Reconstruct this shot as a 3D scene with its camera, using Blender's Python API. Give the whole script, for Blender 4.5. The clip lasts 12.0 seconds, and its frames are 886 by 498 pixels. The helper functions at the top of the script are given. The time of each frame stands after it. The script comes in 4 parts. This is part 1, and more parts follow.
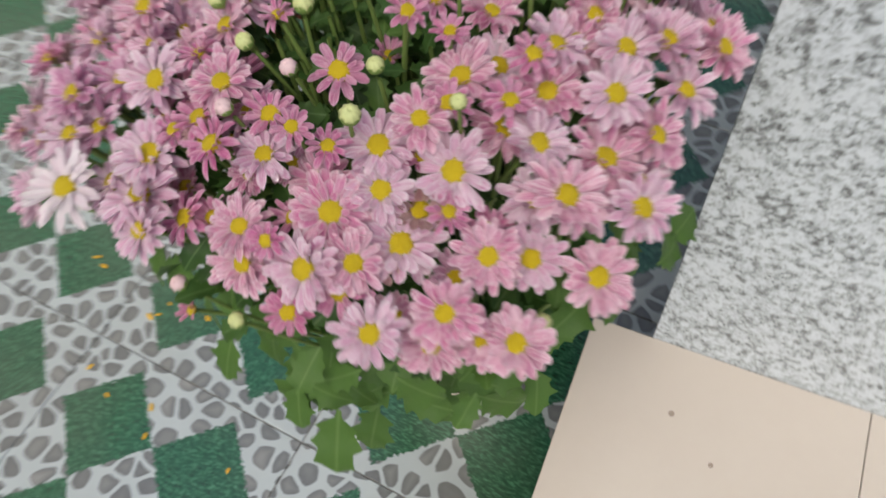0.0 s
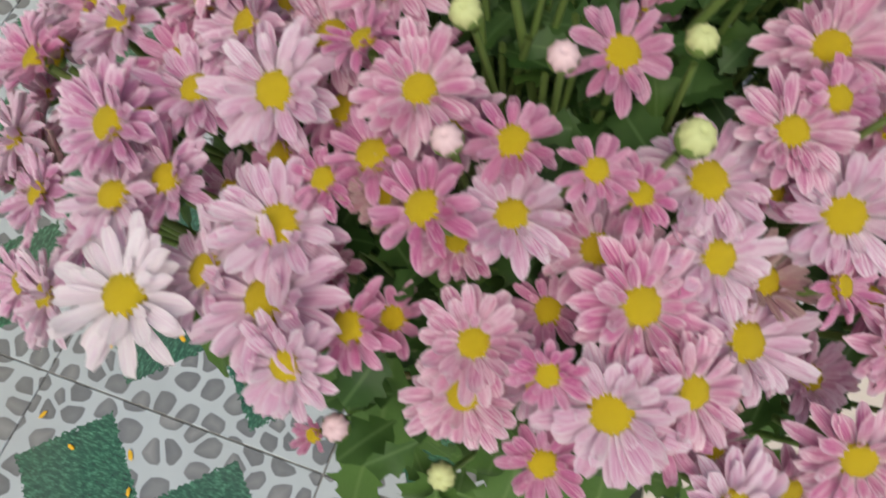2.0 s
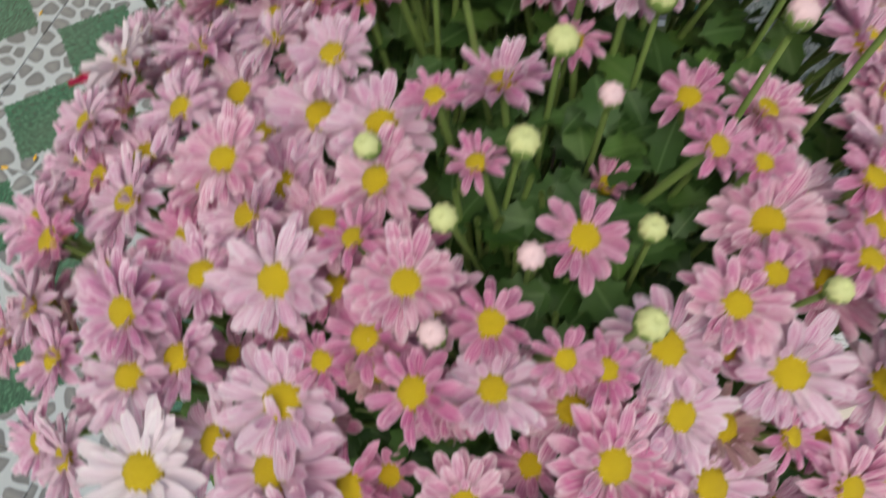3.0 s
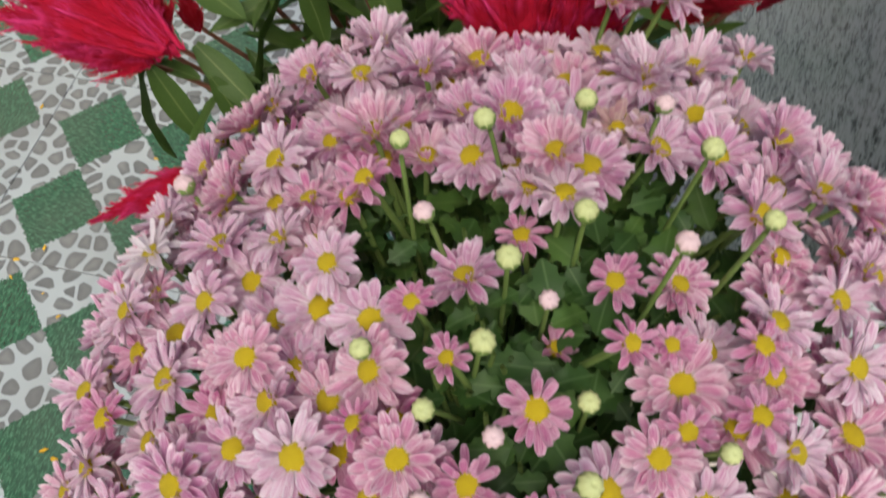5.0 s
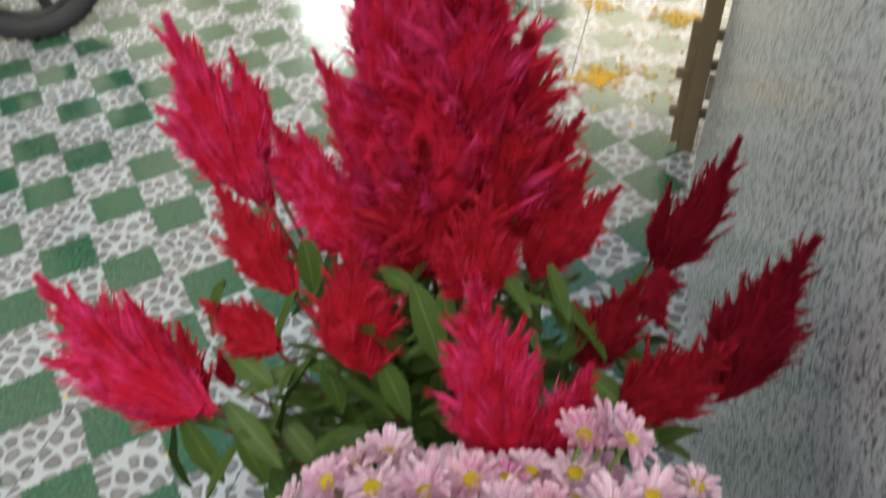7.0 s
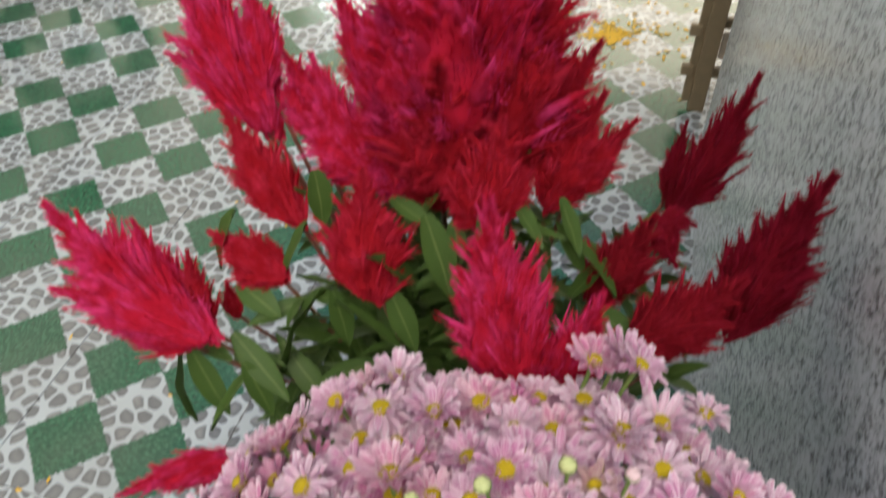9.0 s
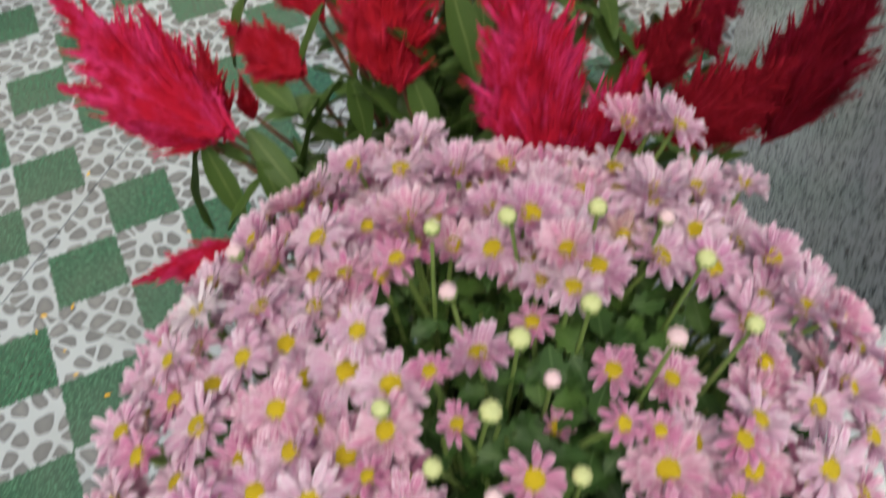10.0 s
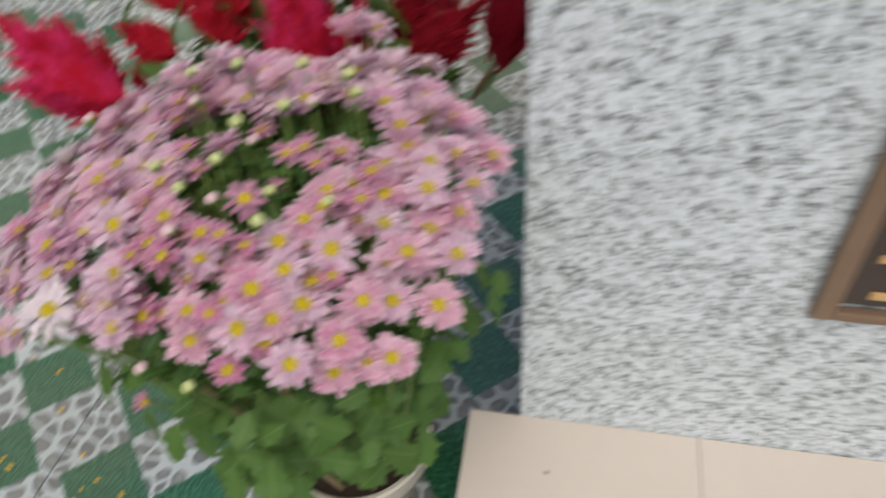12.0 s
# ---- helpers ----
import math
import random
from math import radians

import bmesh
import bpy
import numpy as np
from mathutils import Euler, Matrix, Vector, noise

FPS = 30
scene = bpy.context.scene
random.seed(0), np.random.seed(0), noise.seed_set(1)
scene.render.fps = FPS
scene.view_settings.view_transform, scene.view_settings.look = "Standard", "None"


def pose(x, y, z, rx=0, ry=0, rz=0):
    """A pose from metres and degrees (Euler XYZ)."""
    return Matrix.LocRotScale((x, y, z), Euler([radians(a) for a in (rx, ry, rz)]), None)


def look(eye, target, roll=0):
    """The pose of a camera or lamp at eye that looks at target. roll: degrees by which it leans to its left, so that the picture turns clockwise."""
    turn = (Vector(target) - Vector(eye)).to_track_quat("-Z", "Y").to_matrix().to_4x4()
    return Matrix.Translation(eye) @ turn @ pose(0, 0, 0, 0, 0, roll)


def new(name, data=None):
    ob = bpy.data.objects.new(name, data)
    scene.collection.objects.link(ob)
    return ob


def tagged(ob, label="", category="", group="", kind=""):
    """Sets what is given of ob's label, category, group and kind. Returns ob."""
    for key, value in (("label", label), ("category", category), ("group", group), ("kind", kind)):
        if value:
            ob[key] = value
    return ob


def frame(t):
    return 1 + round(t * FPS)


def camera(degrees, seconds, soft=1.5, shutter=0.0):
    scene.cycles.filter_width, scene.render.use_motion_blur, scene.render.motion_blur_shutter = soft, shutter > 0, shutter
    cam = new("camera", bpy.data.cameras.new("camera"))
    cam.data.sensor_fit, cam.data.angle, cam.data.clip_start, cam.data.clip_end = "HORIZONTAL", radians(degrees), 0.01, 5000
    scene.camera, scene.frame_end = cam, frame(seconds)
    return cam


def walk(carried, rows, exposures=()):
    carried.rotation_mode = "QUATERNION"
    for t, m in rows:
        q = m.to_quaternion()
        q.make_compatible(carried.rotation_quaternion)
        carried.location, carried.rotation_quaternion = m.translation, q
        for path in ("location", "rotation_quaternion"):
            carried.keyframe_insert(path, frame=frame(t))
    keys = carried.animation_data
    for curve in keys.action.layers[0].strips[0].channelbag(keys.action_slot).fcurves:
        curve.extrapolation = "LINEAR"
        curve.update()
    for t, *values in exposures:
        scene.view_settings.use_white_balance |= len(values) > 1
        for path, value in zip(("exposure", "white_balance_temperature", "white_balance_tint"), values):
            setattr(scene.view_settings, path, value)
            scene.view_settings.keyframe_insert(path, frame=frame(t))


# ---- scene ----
cam = camera(60.9, 12.0, 1.8, 0.85)
PATH = [
    (0, (0.413, -0.13, 1.079), (-0.19, 0.682, -0.646), -10.1),
    (0.5, (0.294, -0.098, 1.023), (-0.052, 0.677, -0.788), -5.0),
    (1, (0.242, -0.083, 0.973), (-0.094, 0.613, -0.872), -9.6),
    (1.5, (0.229, -0.081, 0.958), (-0.09, 0.691, -0.859), -4.8),
    (2, (0.21, -0.075, 0.967), (-0.113, 0.704, -0.847), -3.3),
    (2.5, (0.201, -0.063, 0.982), (-0.124, 0.722, -0.829), -3.5),
    (3, (0.202, -0.046, 1.011), (-0.111, 0.826, -0.762), -3.5),
    (4.8, (0.208, -0.016, 1.098), (-0.105, 0.895, -0.655), -6.6),
    (5, (0.207, -0.017, 1.102), (-0.109, 0.909, -0.642), -6.3),
    (5.5, (0.203, -0.007, 1.14), (-0.146, 1.091, -0.495), -3.9),
    (6, (0.196, 0.009, 1.187), (-0.187, 1.261, -0.325), -2.9),
    (6.5, (0.199, 0.012, 1.214), (-0.214, 1.363, -0.202), -2.6),
    (7, (0.207, 0.017, 1.241), (-0.222, 1.436, -0.102), -2.7),
    (7.2, (0.208, 0.01, 1.243), (-0.217, 1.48, -0.044), -2.5),
    (8.8, (0.206, 0.001, 1.224), (-0.224, 1.394, -0.146), -1.9),
    (9, (0.203, -0.002, 1.215), (-0.216, 1.355, -0.194), -1.5),
    (9.5, (0.209, -0.021, 1.176), (-0.217, 1.244, -0.314), -1.9),
    (10, (0.212, -0.048, 1.136), (-0.191, 1.08, -0.466), -2.0),
    (10.5, (0.222, -0.077, 1.119), (-0.2, 0.994, -0.517), -3.3),
    (11, (0.267, -0.129, 1.124), (-0.222, 0.943, -0.492), -5.8),
    (11.5, (0.389, -0.248, 1.145), (-0.145, 0.893, -0.409), -5.1),
    (12, (0.499, -0.301, 1.184), (0.061, 1.007, -0.265), -5.2),
]

walk(cam, [(t, look(eye, target, roll)) for t, eye, target, roll in PATH], [(0.0, -0.04, 6770, 5.5), (1.0, 0.09, 6770, 5.5), (2.2, -0.05, 6770, 5.5), (5.0, 0.08, 6770, 5.5), (7.0, 0.14, 6770, 5.5), (10.4, 0.16, 6770, 5.5), (11.4, -0.02, 6770, 5.5), (12.0, -0.06, 6770, 5.5)])

# ---- light ----
world = bpy.data.worlds.new("overcast_sky")
scene.world = world
world.use_nodes = True
_wn = world.node_tree.nodes
_sky = _wn.new("ShaderNodeTexSky")
_sky.sky_type, _sky.sun_disc = "NISHITA", False
_sky.sun_elevation, _sky.sun_rotation = radians(60), radians(165)
_sky.air_density, _sky.dust_density = 1.0, 4.0
world.node_tree.links.new(_sky.outputs[0], _wn["Background"].inputs[0])
_wn["Background"].inputs[1].default_value = 0.15

sun = new("sun", bpy.data.lights.new("sun", "SUN"))
sun.data.energy, sun.data.angle, sun.data.color = 1.4, radians(50), (1.0, 0.98, 0.95)
sun.matrix_world = look((0.3, -1.2, 2.2), (0, 0, 0))

# ---- materials ----


class Nodes:
    """A small writer of node trees."""

    def __init__(self, name, rough=0.5, **sockets):
        self.mat = bpy.data.materials.new(name)
        self.mat.use_nodes = True
        self.tree = self.mat.node_tree
        self.bsdf = self.tree.nodes["Principled BSDF"]
        self.out = self.tree.nodes["Material Output"]
        self.bsdf.inputs["Roughness"].default_value = rough
        for key, value in sockets.items():
            self.bsdf.inputs[key.replace("_", " ")].default_value = value

    def add(self, kind, **fields):
        node = self.tree.nodes.new("ShaderNode" + kind)
        for key, value in fields.items():
            if key == "op":
                node.operation = value
            elif key == "dims":
                if kind == "TexNoise":
                    node.noise_dimensions = value
                else:
                    node.voronoi_dimensions = value
            elif key == "feature":
                node.feature = value
            elif key == "kind":
                node.data_type = value
            elif key == "blend":
                node.blend_type = value
            else:
                node.inputs[key.replace("_", " ")].default_value = value
        return node

    def link(self, a, b):
        self.tree.links.new(a, b)

    def math(self, op, a, b=None, clamp=False):
        node = self.tree.nodes.new("ShaderNodeMath")
        node.operation, node.use_clamp = op, clamp
        for k, v in enumerate((a, b)):
            if v is None:
                continue
            if isinstance(v, (int, float)):
                node.inputs[k].default_value = v
            else:
                self.link(v, node.inputs[k])
        return node.outputs[0]

    def mix(self, f, a, b, blend="MIX"):
        node = self.tree.nodes.new("ShaderNodeMix")
        node.data_type, node.blend_type = "RGBA", blend
        for k, v in ((0, f), (6, a), (7, b)):
            if isinstance(v, (int, float)):
                node.inputs[k].default_value = v
            elif isinstance(v, tuple):
                node.inputs[k].default_value = (*v, 1.0) if len(v) == 3 else v
            else:
                self.link(v, node.inputs[k])
        return node.outputs[2]

    def ramp(self, f, *stops):
        node = self.tree.nodes.new("ShaderNodeValToRGB")
        e = node.color_ramp.elements
        while len(e) < len(stops):
            e.new(0.5)
        for k, (p, c) in enumerate(stops):
            e[k].position = p
            e[k].color = (*c, 1.0) if isinstance(c, tuple) else (c, c, c, 1.0)
        self.link(f, node.inputs[0])
        return node.outputs[0]

    def noise(self, vec, scale, detail=3.0, rough=0.55):
        node = self.add("TexNoise", Scale=scale, Detail=detail, Roughness=rough)
        self.link(vec, node.inputs["Vector"])
        return node.outputs["Fac"]

    def coords(self, which="Object"):
        return self.add("TexCoord").outputs[which]

    def color(self, c):
        self.link(c, self.bsdf.inputs["Base Color"])

    def bump(self, h, strength=0.3, distance=0.002):
        node = self.add("Bump", Strength=strength, Distance=distance)
        self.link(h, node.inputs["Height"])
        self.link(node.outputs[0], self.bsdf.inputs["Normal"])

    def see_through(self, c, share):
        """Lets part of the light pass through a thin petal or leaf."""
        t = self.add("BsdfTranslucent")
        self.link(c, t.inputs[0])
        m = self.add("MixShader", Fac=share)
        self.link(self.bsdf.outputs[0], m.inputs[1])
        self.link(t.outputs[0], m.inputs[2])
        self.link(m.outputs[0], self.out.inputs[0])


def plain(name, color, rough=0.5, vary=0.15, scale=30.0, metal=0.0, bump=0.1):
    n = Nodes(name, rough)
    n.bsdf.inputs["Metallic"].default_value = metal
    v = n.coords()
    a = n.noise(v, scale, 4)
    b = n.noise(v, scale * 0.15, 2)
    dark = tuple(c * (1 - vary) for c in color)
    light = tuple(min(1, c * (1 + vary)) for c in color)
    c = n.mix(a, dark, light)
    c = n.mix(n.math("MULTIPLY", b, 0.5), c, tuple(x * (1 - vary) for x in color))
    n.color(c)
    n.bump(a, bump, 0.001)
    return n.mat


TILE, DIAMOND = 0.40, 0.1815


def floor_tile_material():
    """Glazed tile printed with four squares of turf set cornerwise among grey pebbles."""
    n = Nodes("printed_pebble_tile", 0.16, IOR=1.65, Coat_Weight=0.45, Coat_Roughness=0.12, Coat_IOR=1.6)
    v = n.coords()
    sep = n.add("SeparateXYZ")
    n.link(v, sep.inputs[0])
    fine = n.noise(v, 170, 2)
    wob = n.math("MULTIPLY", n.math("SUBTRACT", fine, 0.5), 0.024)
    half = DIAMOND / 2
    ax = n.math("ABSOLUTE", n.math("SUBTRACT", n.math("ABSOLUTE", sep.outputs[0]), half))
    ay = n.math("ABSOLUTE", n.math("SUBTRACT", n.math("ABSOLUTE", sep.outputs[1]), half))
    m = n.math("ADD", n.math("SUBTRACT", half, n.math("ADD", ax, ay)), wob)
    turf = n.math("MULTIPLY", m, 700, True)
    # turf: tangled blades, light and dark, in two directions
    mats = []
    for turn, squeeze in ((0.5, 3.2), (-0.9, 3.0), (1.6, 2.6)):
        shift = n.add("Mapping", Scale=(1.0, squeeze, 1.0), Rotation=(0, 0, turn))
        n.link(v, shift.inputs[0])
        mats.append(n.noise(shift.outputs[0], 85, 3, 0.6))
    blades = n.math("MAXIMUM", n.math("MAXIMUM", mats[0], mats[1]), mats[2])
    blades2 = n.noise(v, 30, 3)
    g = n.ramp(blades, (0.46, (0.006, 0.042, 0.020)), (0.57, (0.020, 0.095, 0.048)), (0.67, (0.062, 0.21, 0.115)), (0.78, (0.13, 0.33, 0.20)))
    g = n.mix(n.math("MULTIPLY", blades2, 0.35), g, (0.020, 0.10, 0.054))
    # pebbles
    info = n.add("ObjectInfo")
    off = n.math("MULTIPLY", info.outputs["Random"], 7.0)
    comb = n.add("CombineXYZ")
    n.link(off, comb.inputs[0])
    n.link(off, comb.inputs[1])
    add = n.add("VectorMath", op="ADD")
    n.link(v, add.inputs[0])
    n.link(comb.outputs[0], add.inputs[1])
    warp = n.add("TexNoise", Scale=16.0, Detail=1.0)
    n.link(add.outputs[0], warp.inputs["Vector"])
    wv = n.add("VectorMath", op="SCALE")
    wv.inputs["Scale"].default_value = 0.02
    n.link(warp.outputs["Color"], wv.inputs[0])
    add2 = n.add("VectorMath", op="ADD")
    n.link(add.outputs[0], add2.inputs[0])
    n.link(wv.outputs[0], add2.inputs[1])
    edge = n.add("TexVoronoi", dims="2D", feature="DISTANCE_TO_EDGE", Scale=28.0, Randomness=0.85)
    cell = n.add("TexVoronoi", dims="2D", feature="F1", Scale=28.0, Randomness=0.85)
    n.link(add2.outputs[0], edge.inputs["Vector"])
    n.link(add2.outputs[0], cell.inputs["Vector"])
    d = edge.outputs["Distance"]
    round_ = n.math("MULTIPLY", n.math("SUBTRACT", 0.50, cell.outputs["Distance"]), 0.42)
    body = n.math("MINIMUM", d, n.math("ADD", n.math("MULTIPLY", d, 0.45), round_))
    stone = n.math("MULTIPLY", n.math("SUBTRACT", body, 0.078), 26, True)
    tone = n.add("SeparateColor")
    n.link(cell.outputs["Color"], tone.inputs[0])
    grain = n.noise(v, 90, 4)
    s = n.ramp(tone.outputs[0], (0.0, (0.12, 0.128, 0.132)), (0.5, (0.18, 0.19, 0.19)), (1.0, (0.26, 0.265, 0.26)))
    s = n.mix(n.math("MULTIPLY", n.math("SUBTRACT", d, 0.08), 2.6, True), (0.095, 0.102, 0.108), s)
    s = n.mix(n.math("MULTIPLY", grain, 0.5), s, (0.22, 0.225, 0.23))
    mortar = n.mix(n.noise(v, 11, 3), (0.355, 0.398, 0.42), (0.46, 0.508, 0.53))
    c = n.mix(stone, mortar, s)
    c = n.mix(turf, c, g)
    dirt = n.noise(n.add("TexCoord").outputs["Object"], 3.5, 5)
    c = n.mix(n.math("MULTIPLY", n.math("SUBTRACT", dirt, 0.45), 0.9, True), c, (0.16, 0.15, 0.13))
    n.color(c)
    n.link(n.math("ADD", n.math("MULTIPLY", dirt, 0.16), 0.10), n.bsdf.inputs["Roughness"])
    n.bump(n.math("ADD", n.math("MULTIPLY", stone, 0.6), n.math("MULTIPLY", blades, 0.25)), 0.12, 0.0015)
    return n.mat


def granite_material():
    n = Nodes("speckled_grey_granite", 0.2)
    v = n.coords()
    big = n.noise(v, 100, 2, 0.6)
    mid = n.noise(v, 230, 3, 0.65)
    fine = n.noise(v, 600, 2, 0.6)
    cell = n.add("TexVoronoi", feature="F1", Scale=260.0)
    n.link(v, cell.inputs["Vector"])
    tone = n.add("SeparateColor")
    n.link(cell.outputs["Color"], tone.inputs[0])
    a = n.math("ADD", n.math("MULTIPLY", big, 0.68), n.math("MULTIPLY", mid, 0.32))
    a = n.math("ADD", n.math("MULTIPLY", a, 0.86), n.math("MULTIPLY", tone.outputs[0], 0.14))
    c = n.ramp(a, (0.35, (0.075, 0.083, 0.090)), (0.425, (0.27, 0.298, 0.315)), (0.49, (0.50, 0.555, 0.60)), (0.58, (0.68, 0.74, 0.79)))
    c = n.mix(n.math("MULTIPLY", fine, 0.14), c, (0.56, 0.59, 0.60))
    c = n.mix(n.math("MULTIPLY", n.noise(v, 6, 3), 0.2), c, (0.42, 0.44, 0.45))
    n.color(c)
    n.link(n.math("ADD", n.math("MULTIPLY", mid, 0.18), 0.14), n.bsdf.inputs["Roughness"])
    n.bump(mid, 0.05, 0.001)
    return n.mat


def cream_material():
    n = Nodes("cream_glazed_tile", 0.28)
    v = n.coords()
    c = n.mix(n.noise(v, 5, 4), (0.53, 0.465, 0.41), (0.60, 0.545, 0.49))
    specks = n.add("TexVoronoi", feature="F1", Scale=15.0)
    n.link(v, specks.inputs["Vector"])
    dot = n.math("LESS_THAN", specks.outputs["Distance"], 0.055)
    rare = n.add("SeparateColor")
    n.link(specks.outputs["Color"], rare.inputs[0])
    dot = n.math("MULTIPLY", dot, n.math("GREATER_THAN", rare.outputs[0], 0.60))
    c = n.mix(n.math("MULTIPLY", n.noise(v, 55, 3), 0.25), c, (0.49, 0.42, 0.36))
    c = n.mix(n.math("MULTIPLY", dot, 0.7), c, (0.16, 0.10, 0.07))
    n.color(c)
    n.bump(n.noise(v, 120, 2), 0.04, 0.001)
    return n.mat


def petal_material(name, base, tip, inner, streak=(0.80, 0.45, 0.66)):
    """UV: u from the disc to the tip, v across the petal."""
    n = Nodes(name, 0.5)
    n.bsdf.inputs["Specular IOR Level"].default_value = 0.3
    uv = n.add("SeparateXYZ")
    n.link(n.coords("UV"), uv.inputs[0])
    u, w = uv.outputs[0], uv.outputs[1]
    rnd = n.add("ObjectInfo").outputs["Random"]
    isle = n.add("NewGeometry").outputs["Random Per Island"]
    deep = tuple(x * y for x, y in zip(base, streak))
    c = n.ramp(u, (0.0, inner), (0.15, inner), (0.34, base), (0.72, base), (1.0, tip))
    c = n.mix(n.math("MULTIPLY", rnd, 0.45), c, tip)
    c = n.mix(n.math("MULTIPLY", isle, 0.48), c, tip)
    c = n.mix(n.math("MULTIPLY", n.math("FRACT", n.math("MULTIPLY", isle, 7.3)), 0.40), c, deep)
    # veins along the petal, and a paler rim
    st = n.add("CombineXYZ")
    n.link(n.math("MULTIPLY", w, 10.0), st.inputs[1])
    n.link(n.math("MULTIPLY", u, 1.2), st.inputs[0])
    n.link(n.math("MULTIPLY", isle, 40.0), st.inputs[2])
    vein = n.noise(st.outputs[0], 1.5, 3)
    c = n.mix(n.math("MULTIPLY", n.math("SUBTRACT", vein, 0.46), 3.8, True), c, deep)
    c = n.mix(n.math("MULTIPLY", n.math("SUBTRACT", 0.46, vein), 3.0, True), c, tip)
    rim = n.math("MULTIPLY", n.math("SUBTRACT", n.math("ABSOLUTE", n.math("SUBTRACT", w, 0.5)), 0.30), 4.0, True)
    c = n.mix(n.math("MULTIPLY", rim, 0.72), c, tip)
    n.color(c)
    n.bump(vein, 0.6, 0.0010)
    n.see_through(c, 0.30)
    return n.mat


def leaf_material(name, dark, light, vein_color):
    n = Nodes(name, 0.5)
    n.bsdf.inputs["Specular IOR Level"].default_value = 0.3
    v = n.coords()
    uv = n.add("SeparateXYZ")
    n.link(n.coords("UV"), uv.inputs[0])
    c = n.mix(n.noise(v, 90, 3), dark, light)
    c = n.mix(n.math("MULTIPLY", n.add("NewGeometry").outputs["Random Per Island"], 0.6), c, dark)
    mid = n.math("SUBTRACT", 1.0, n.math("MULTIPLY", n.math("ABSOLUTE", n.math("SUBTRACT", uv.outputs[1], 0.5)), 22.0), True)
    c = n.mix(n.math("MULTIPLY", mid, 0.6), c, vein_color)
    n.color(c)
    n.bump(n.noise(v, 140, 3), 0.2, 0.001)
    n.see_through(c, 0.22)
    return n.mat


def plume_material(name, core, tip):
    """UV: u from the thick of the plume to the end of each hair."""
    n = Nodes(name, 0.9)
    n.bsdf.inputs["Specular IOR Level"].default_value = 0.15
    uv = n.add("SeparateXYZ")
    n.link(n.coords("UV"), uv.inputs[0])
    v = n.coords()
    a = n.noise(v, 5, 3)
    c = n.ramp(uv.outputs[0], (0.1, core), (0.5, tuple(0.6 * p + 0.4 * q for p, q in zip(core, tip))), (1.0, tip))
    c = n.mix(n.math("MULTIPLY", n.math("SUBTRACT", a, 0.42), 4.5, True), core, c)
    c = n.mix(n.math("MULTIPLY", n.math("SUBTRACT", n.noise(v, 22, 2), 0.5), 2.0, True), c, tuple(x * 0.7 for x in core))
    n.color(c)
    n.see_through(c, 0.35)
    return n.mat


M_FLOOR = floor_tile_material()
M_GRANITE = granite_material()
M_CREAM = cream_material()
M_GROUT = plain("grey_grout", (0.25, 0.24, 0.23), 0.9, 0.25, 60)
# the step's side lies in shade, which is put into this dark colour
M_STEPSIDE = plain("shaded_mortar_side", (0.10, 0.10, 0.085), 0.7, 0.35, 25, 0, 0.4)
M_PETAL = petal_material("pink_petal", (0.63, 0.205, 0.40), (0.92, 0.80, 0.84), (0.84, 0.74, 0.70))
M_PETAL_LILAC = petal_material("lilac_pink_petal", (0.61, 0.26, 0.46), (0.90, 0.79, 0.85), (0.82, 0.72, 0.74))
M_PETAL_PALE = petal_material("pale_pink_petal", (0.71, 0.46, 0.605), (0.86, 0.79, 0.83), (0.84, 0.76, 0.74))
M_PETAL_DEEP = petal_material("deep_pink_petal", (0.59, 0.17, 0.365), (0.83, 0.58, 0.70), (0.83, 0.70, 0.64))
M_PETAL_WHITE = petal_material("blush_white_petal", (0.80, 0.70, 0.76), (0.86, 0.82, 0.83), (0.84, 0.78, 0.78), (0.94, 0.86, 0.92))
M_PETAL_DRY = petal_material("faded_tan_petal", (0.55, 0.36, 0.36), (0.70, 0.56, 0.50), (0.62, 0.50, 0.36))
M_BUD = plain("bud_cream", (0.54, 0.58, 0.26), 0.6, 0.3, 160)
M_BUD_PINK = plain("bud_pink", (0.70, 0.50, 0.52), 0.6, 0.25, 160)
M_CALYX = plain("calyx_green", (0.17, 0.27, 0.06), 0.6, 0.3, 120)
M_STEM = plain("stem_green", (0.18, 0.27, 0.065), 0.6, 0.3, 60)
M_STEM_RED = plain("stem_reddish", (0.22, 0.08, 0.05), 0.6, 0.4, 60)
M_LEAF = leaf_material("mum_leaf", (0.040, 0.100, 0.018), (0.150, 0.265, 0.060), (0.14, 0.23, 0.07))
# darker copy of the leaf: shade between the inner leaves is in the colour
M_LEAF_SHADED = leaf_material("mum_leaf_shaded", (0.020, 0.060, 0.012), (0.085, 0.170, 0.040), (0.13, 0.22, 0.08))
M_LANCE = leaf_material("lance_leaf", (0.038, 0.082, 0.016), (0.125, 0.200, 0.048), (0.22, 0.28, 0.10))
M_PLUME = plume_material("magenta_plume", (0.56, 0.012, 0.044), (0.93, 0.095, 0.40))
M_PLUME_RED = plume_material("scarlet_plume", (0.43, 0.009, 0.022), (0.78, 0.048, 0.125))
# darker red copies: shade beside the granite and low down is in the colour
M_PLUME_DEEP = plume_material("deep_red_shaded_plume", (0.28, 0.007, 0.018), (0.52, 0.022, 0.055))
M_PLUME_DARK = plume_material("dark_red_shaded_plume", (0.26, 0.006, 0.020), (0.48, 0.020, 0.065))
M_POT = plain("cream_plastic", (0.62, 0.57, 0.49), 0.45, 0.12, 14)
M_POT_BLACK = plain("black_plastic", (0.03, 0.03, 0.032), 0.5, 0.2, 20)
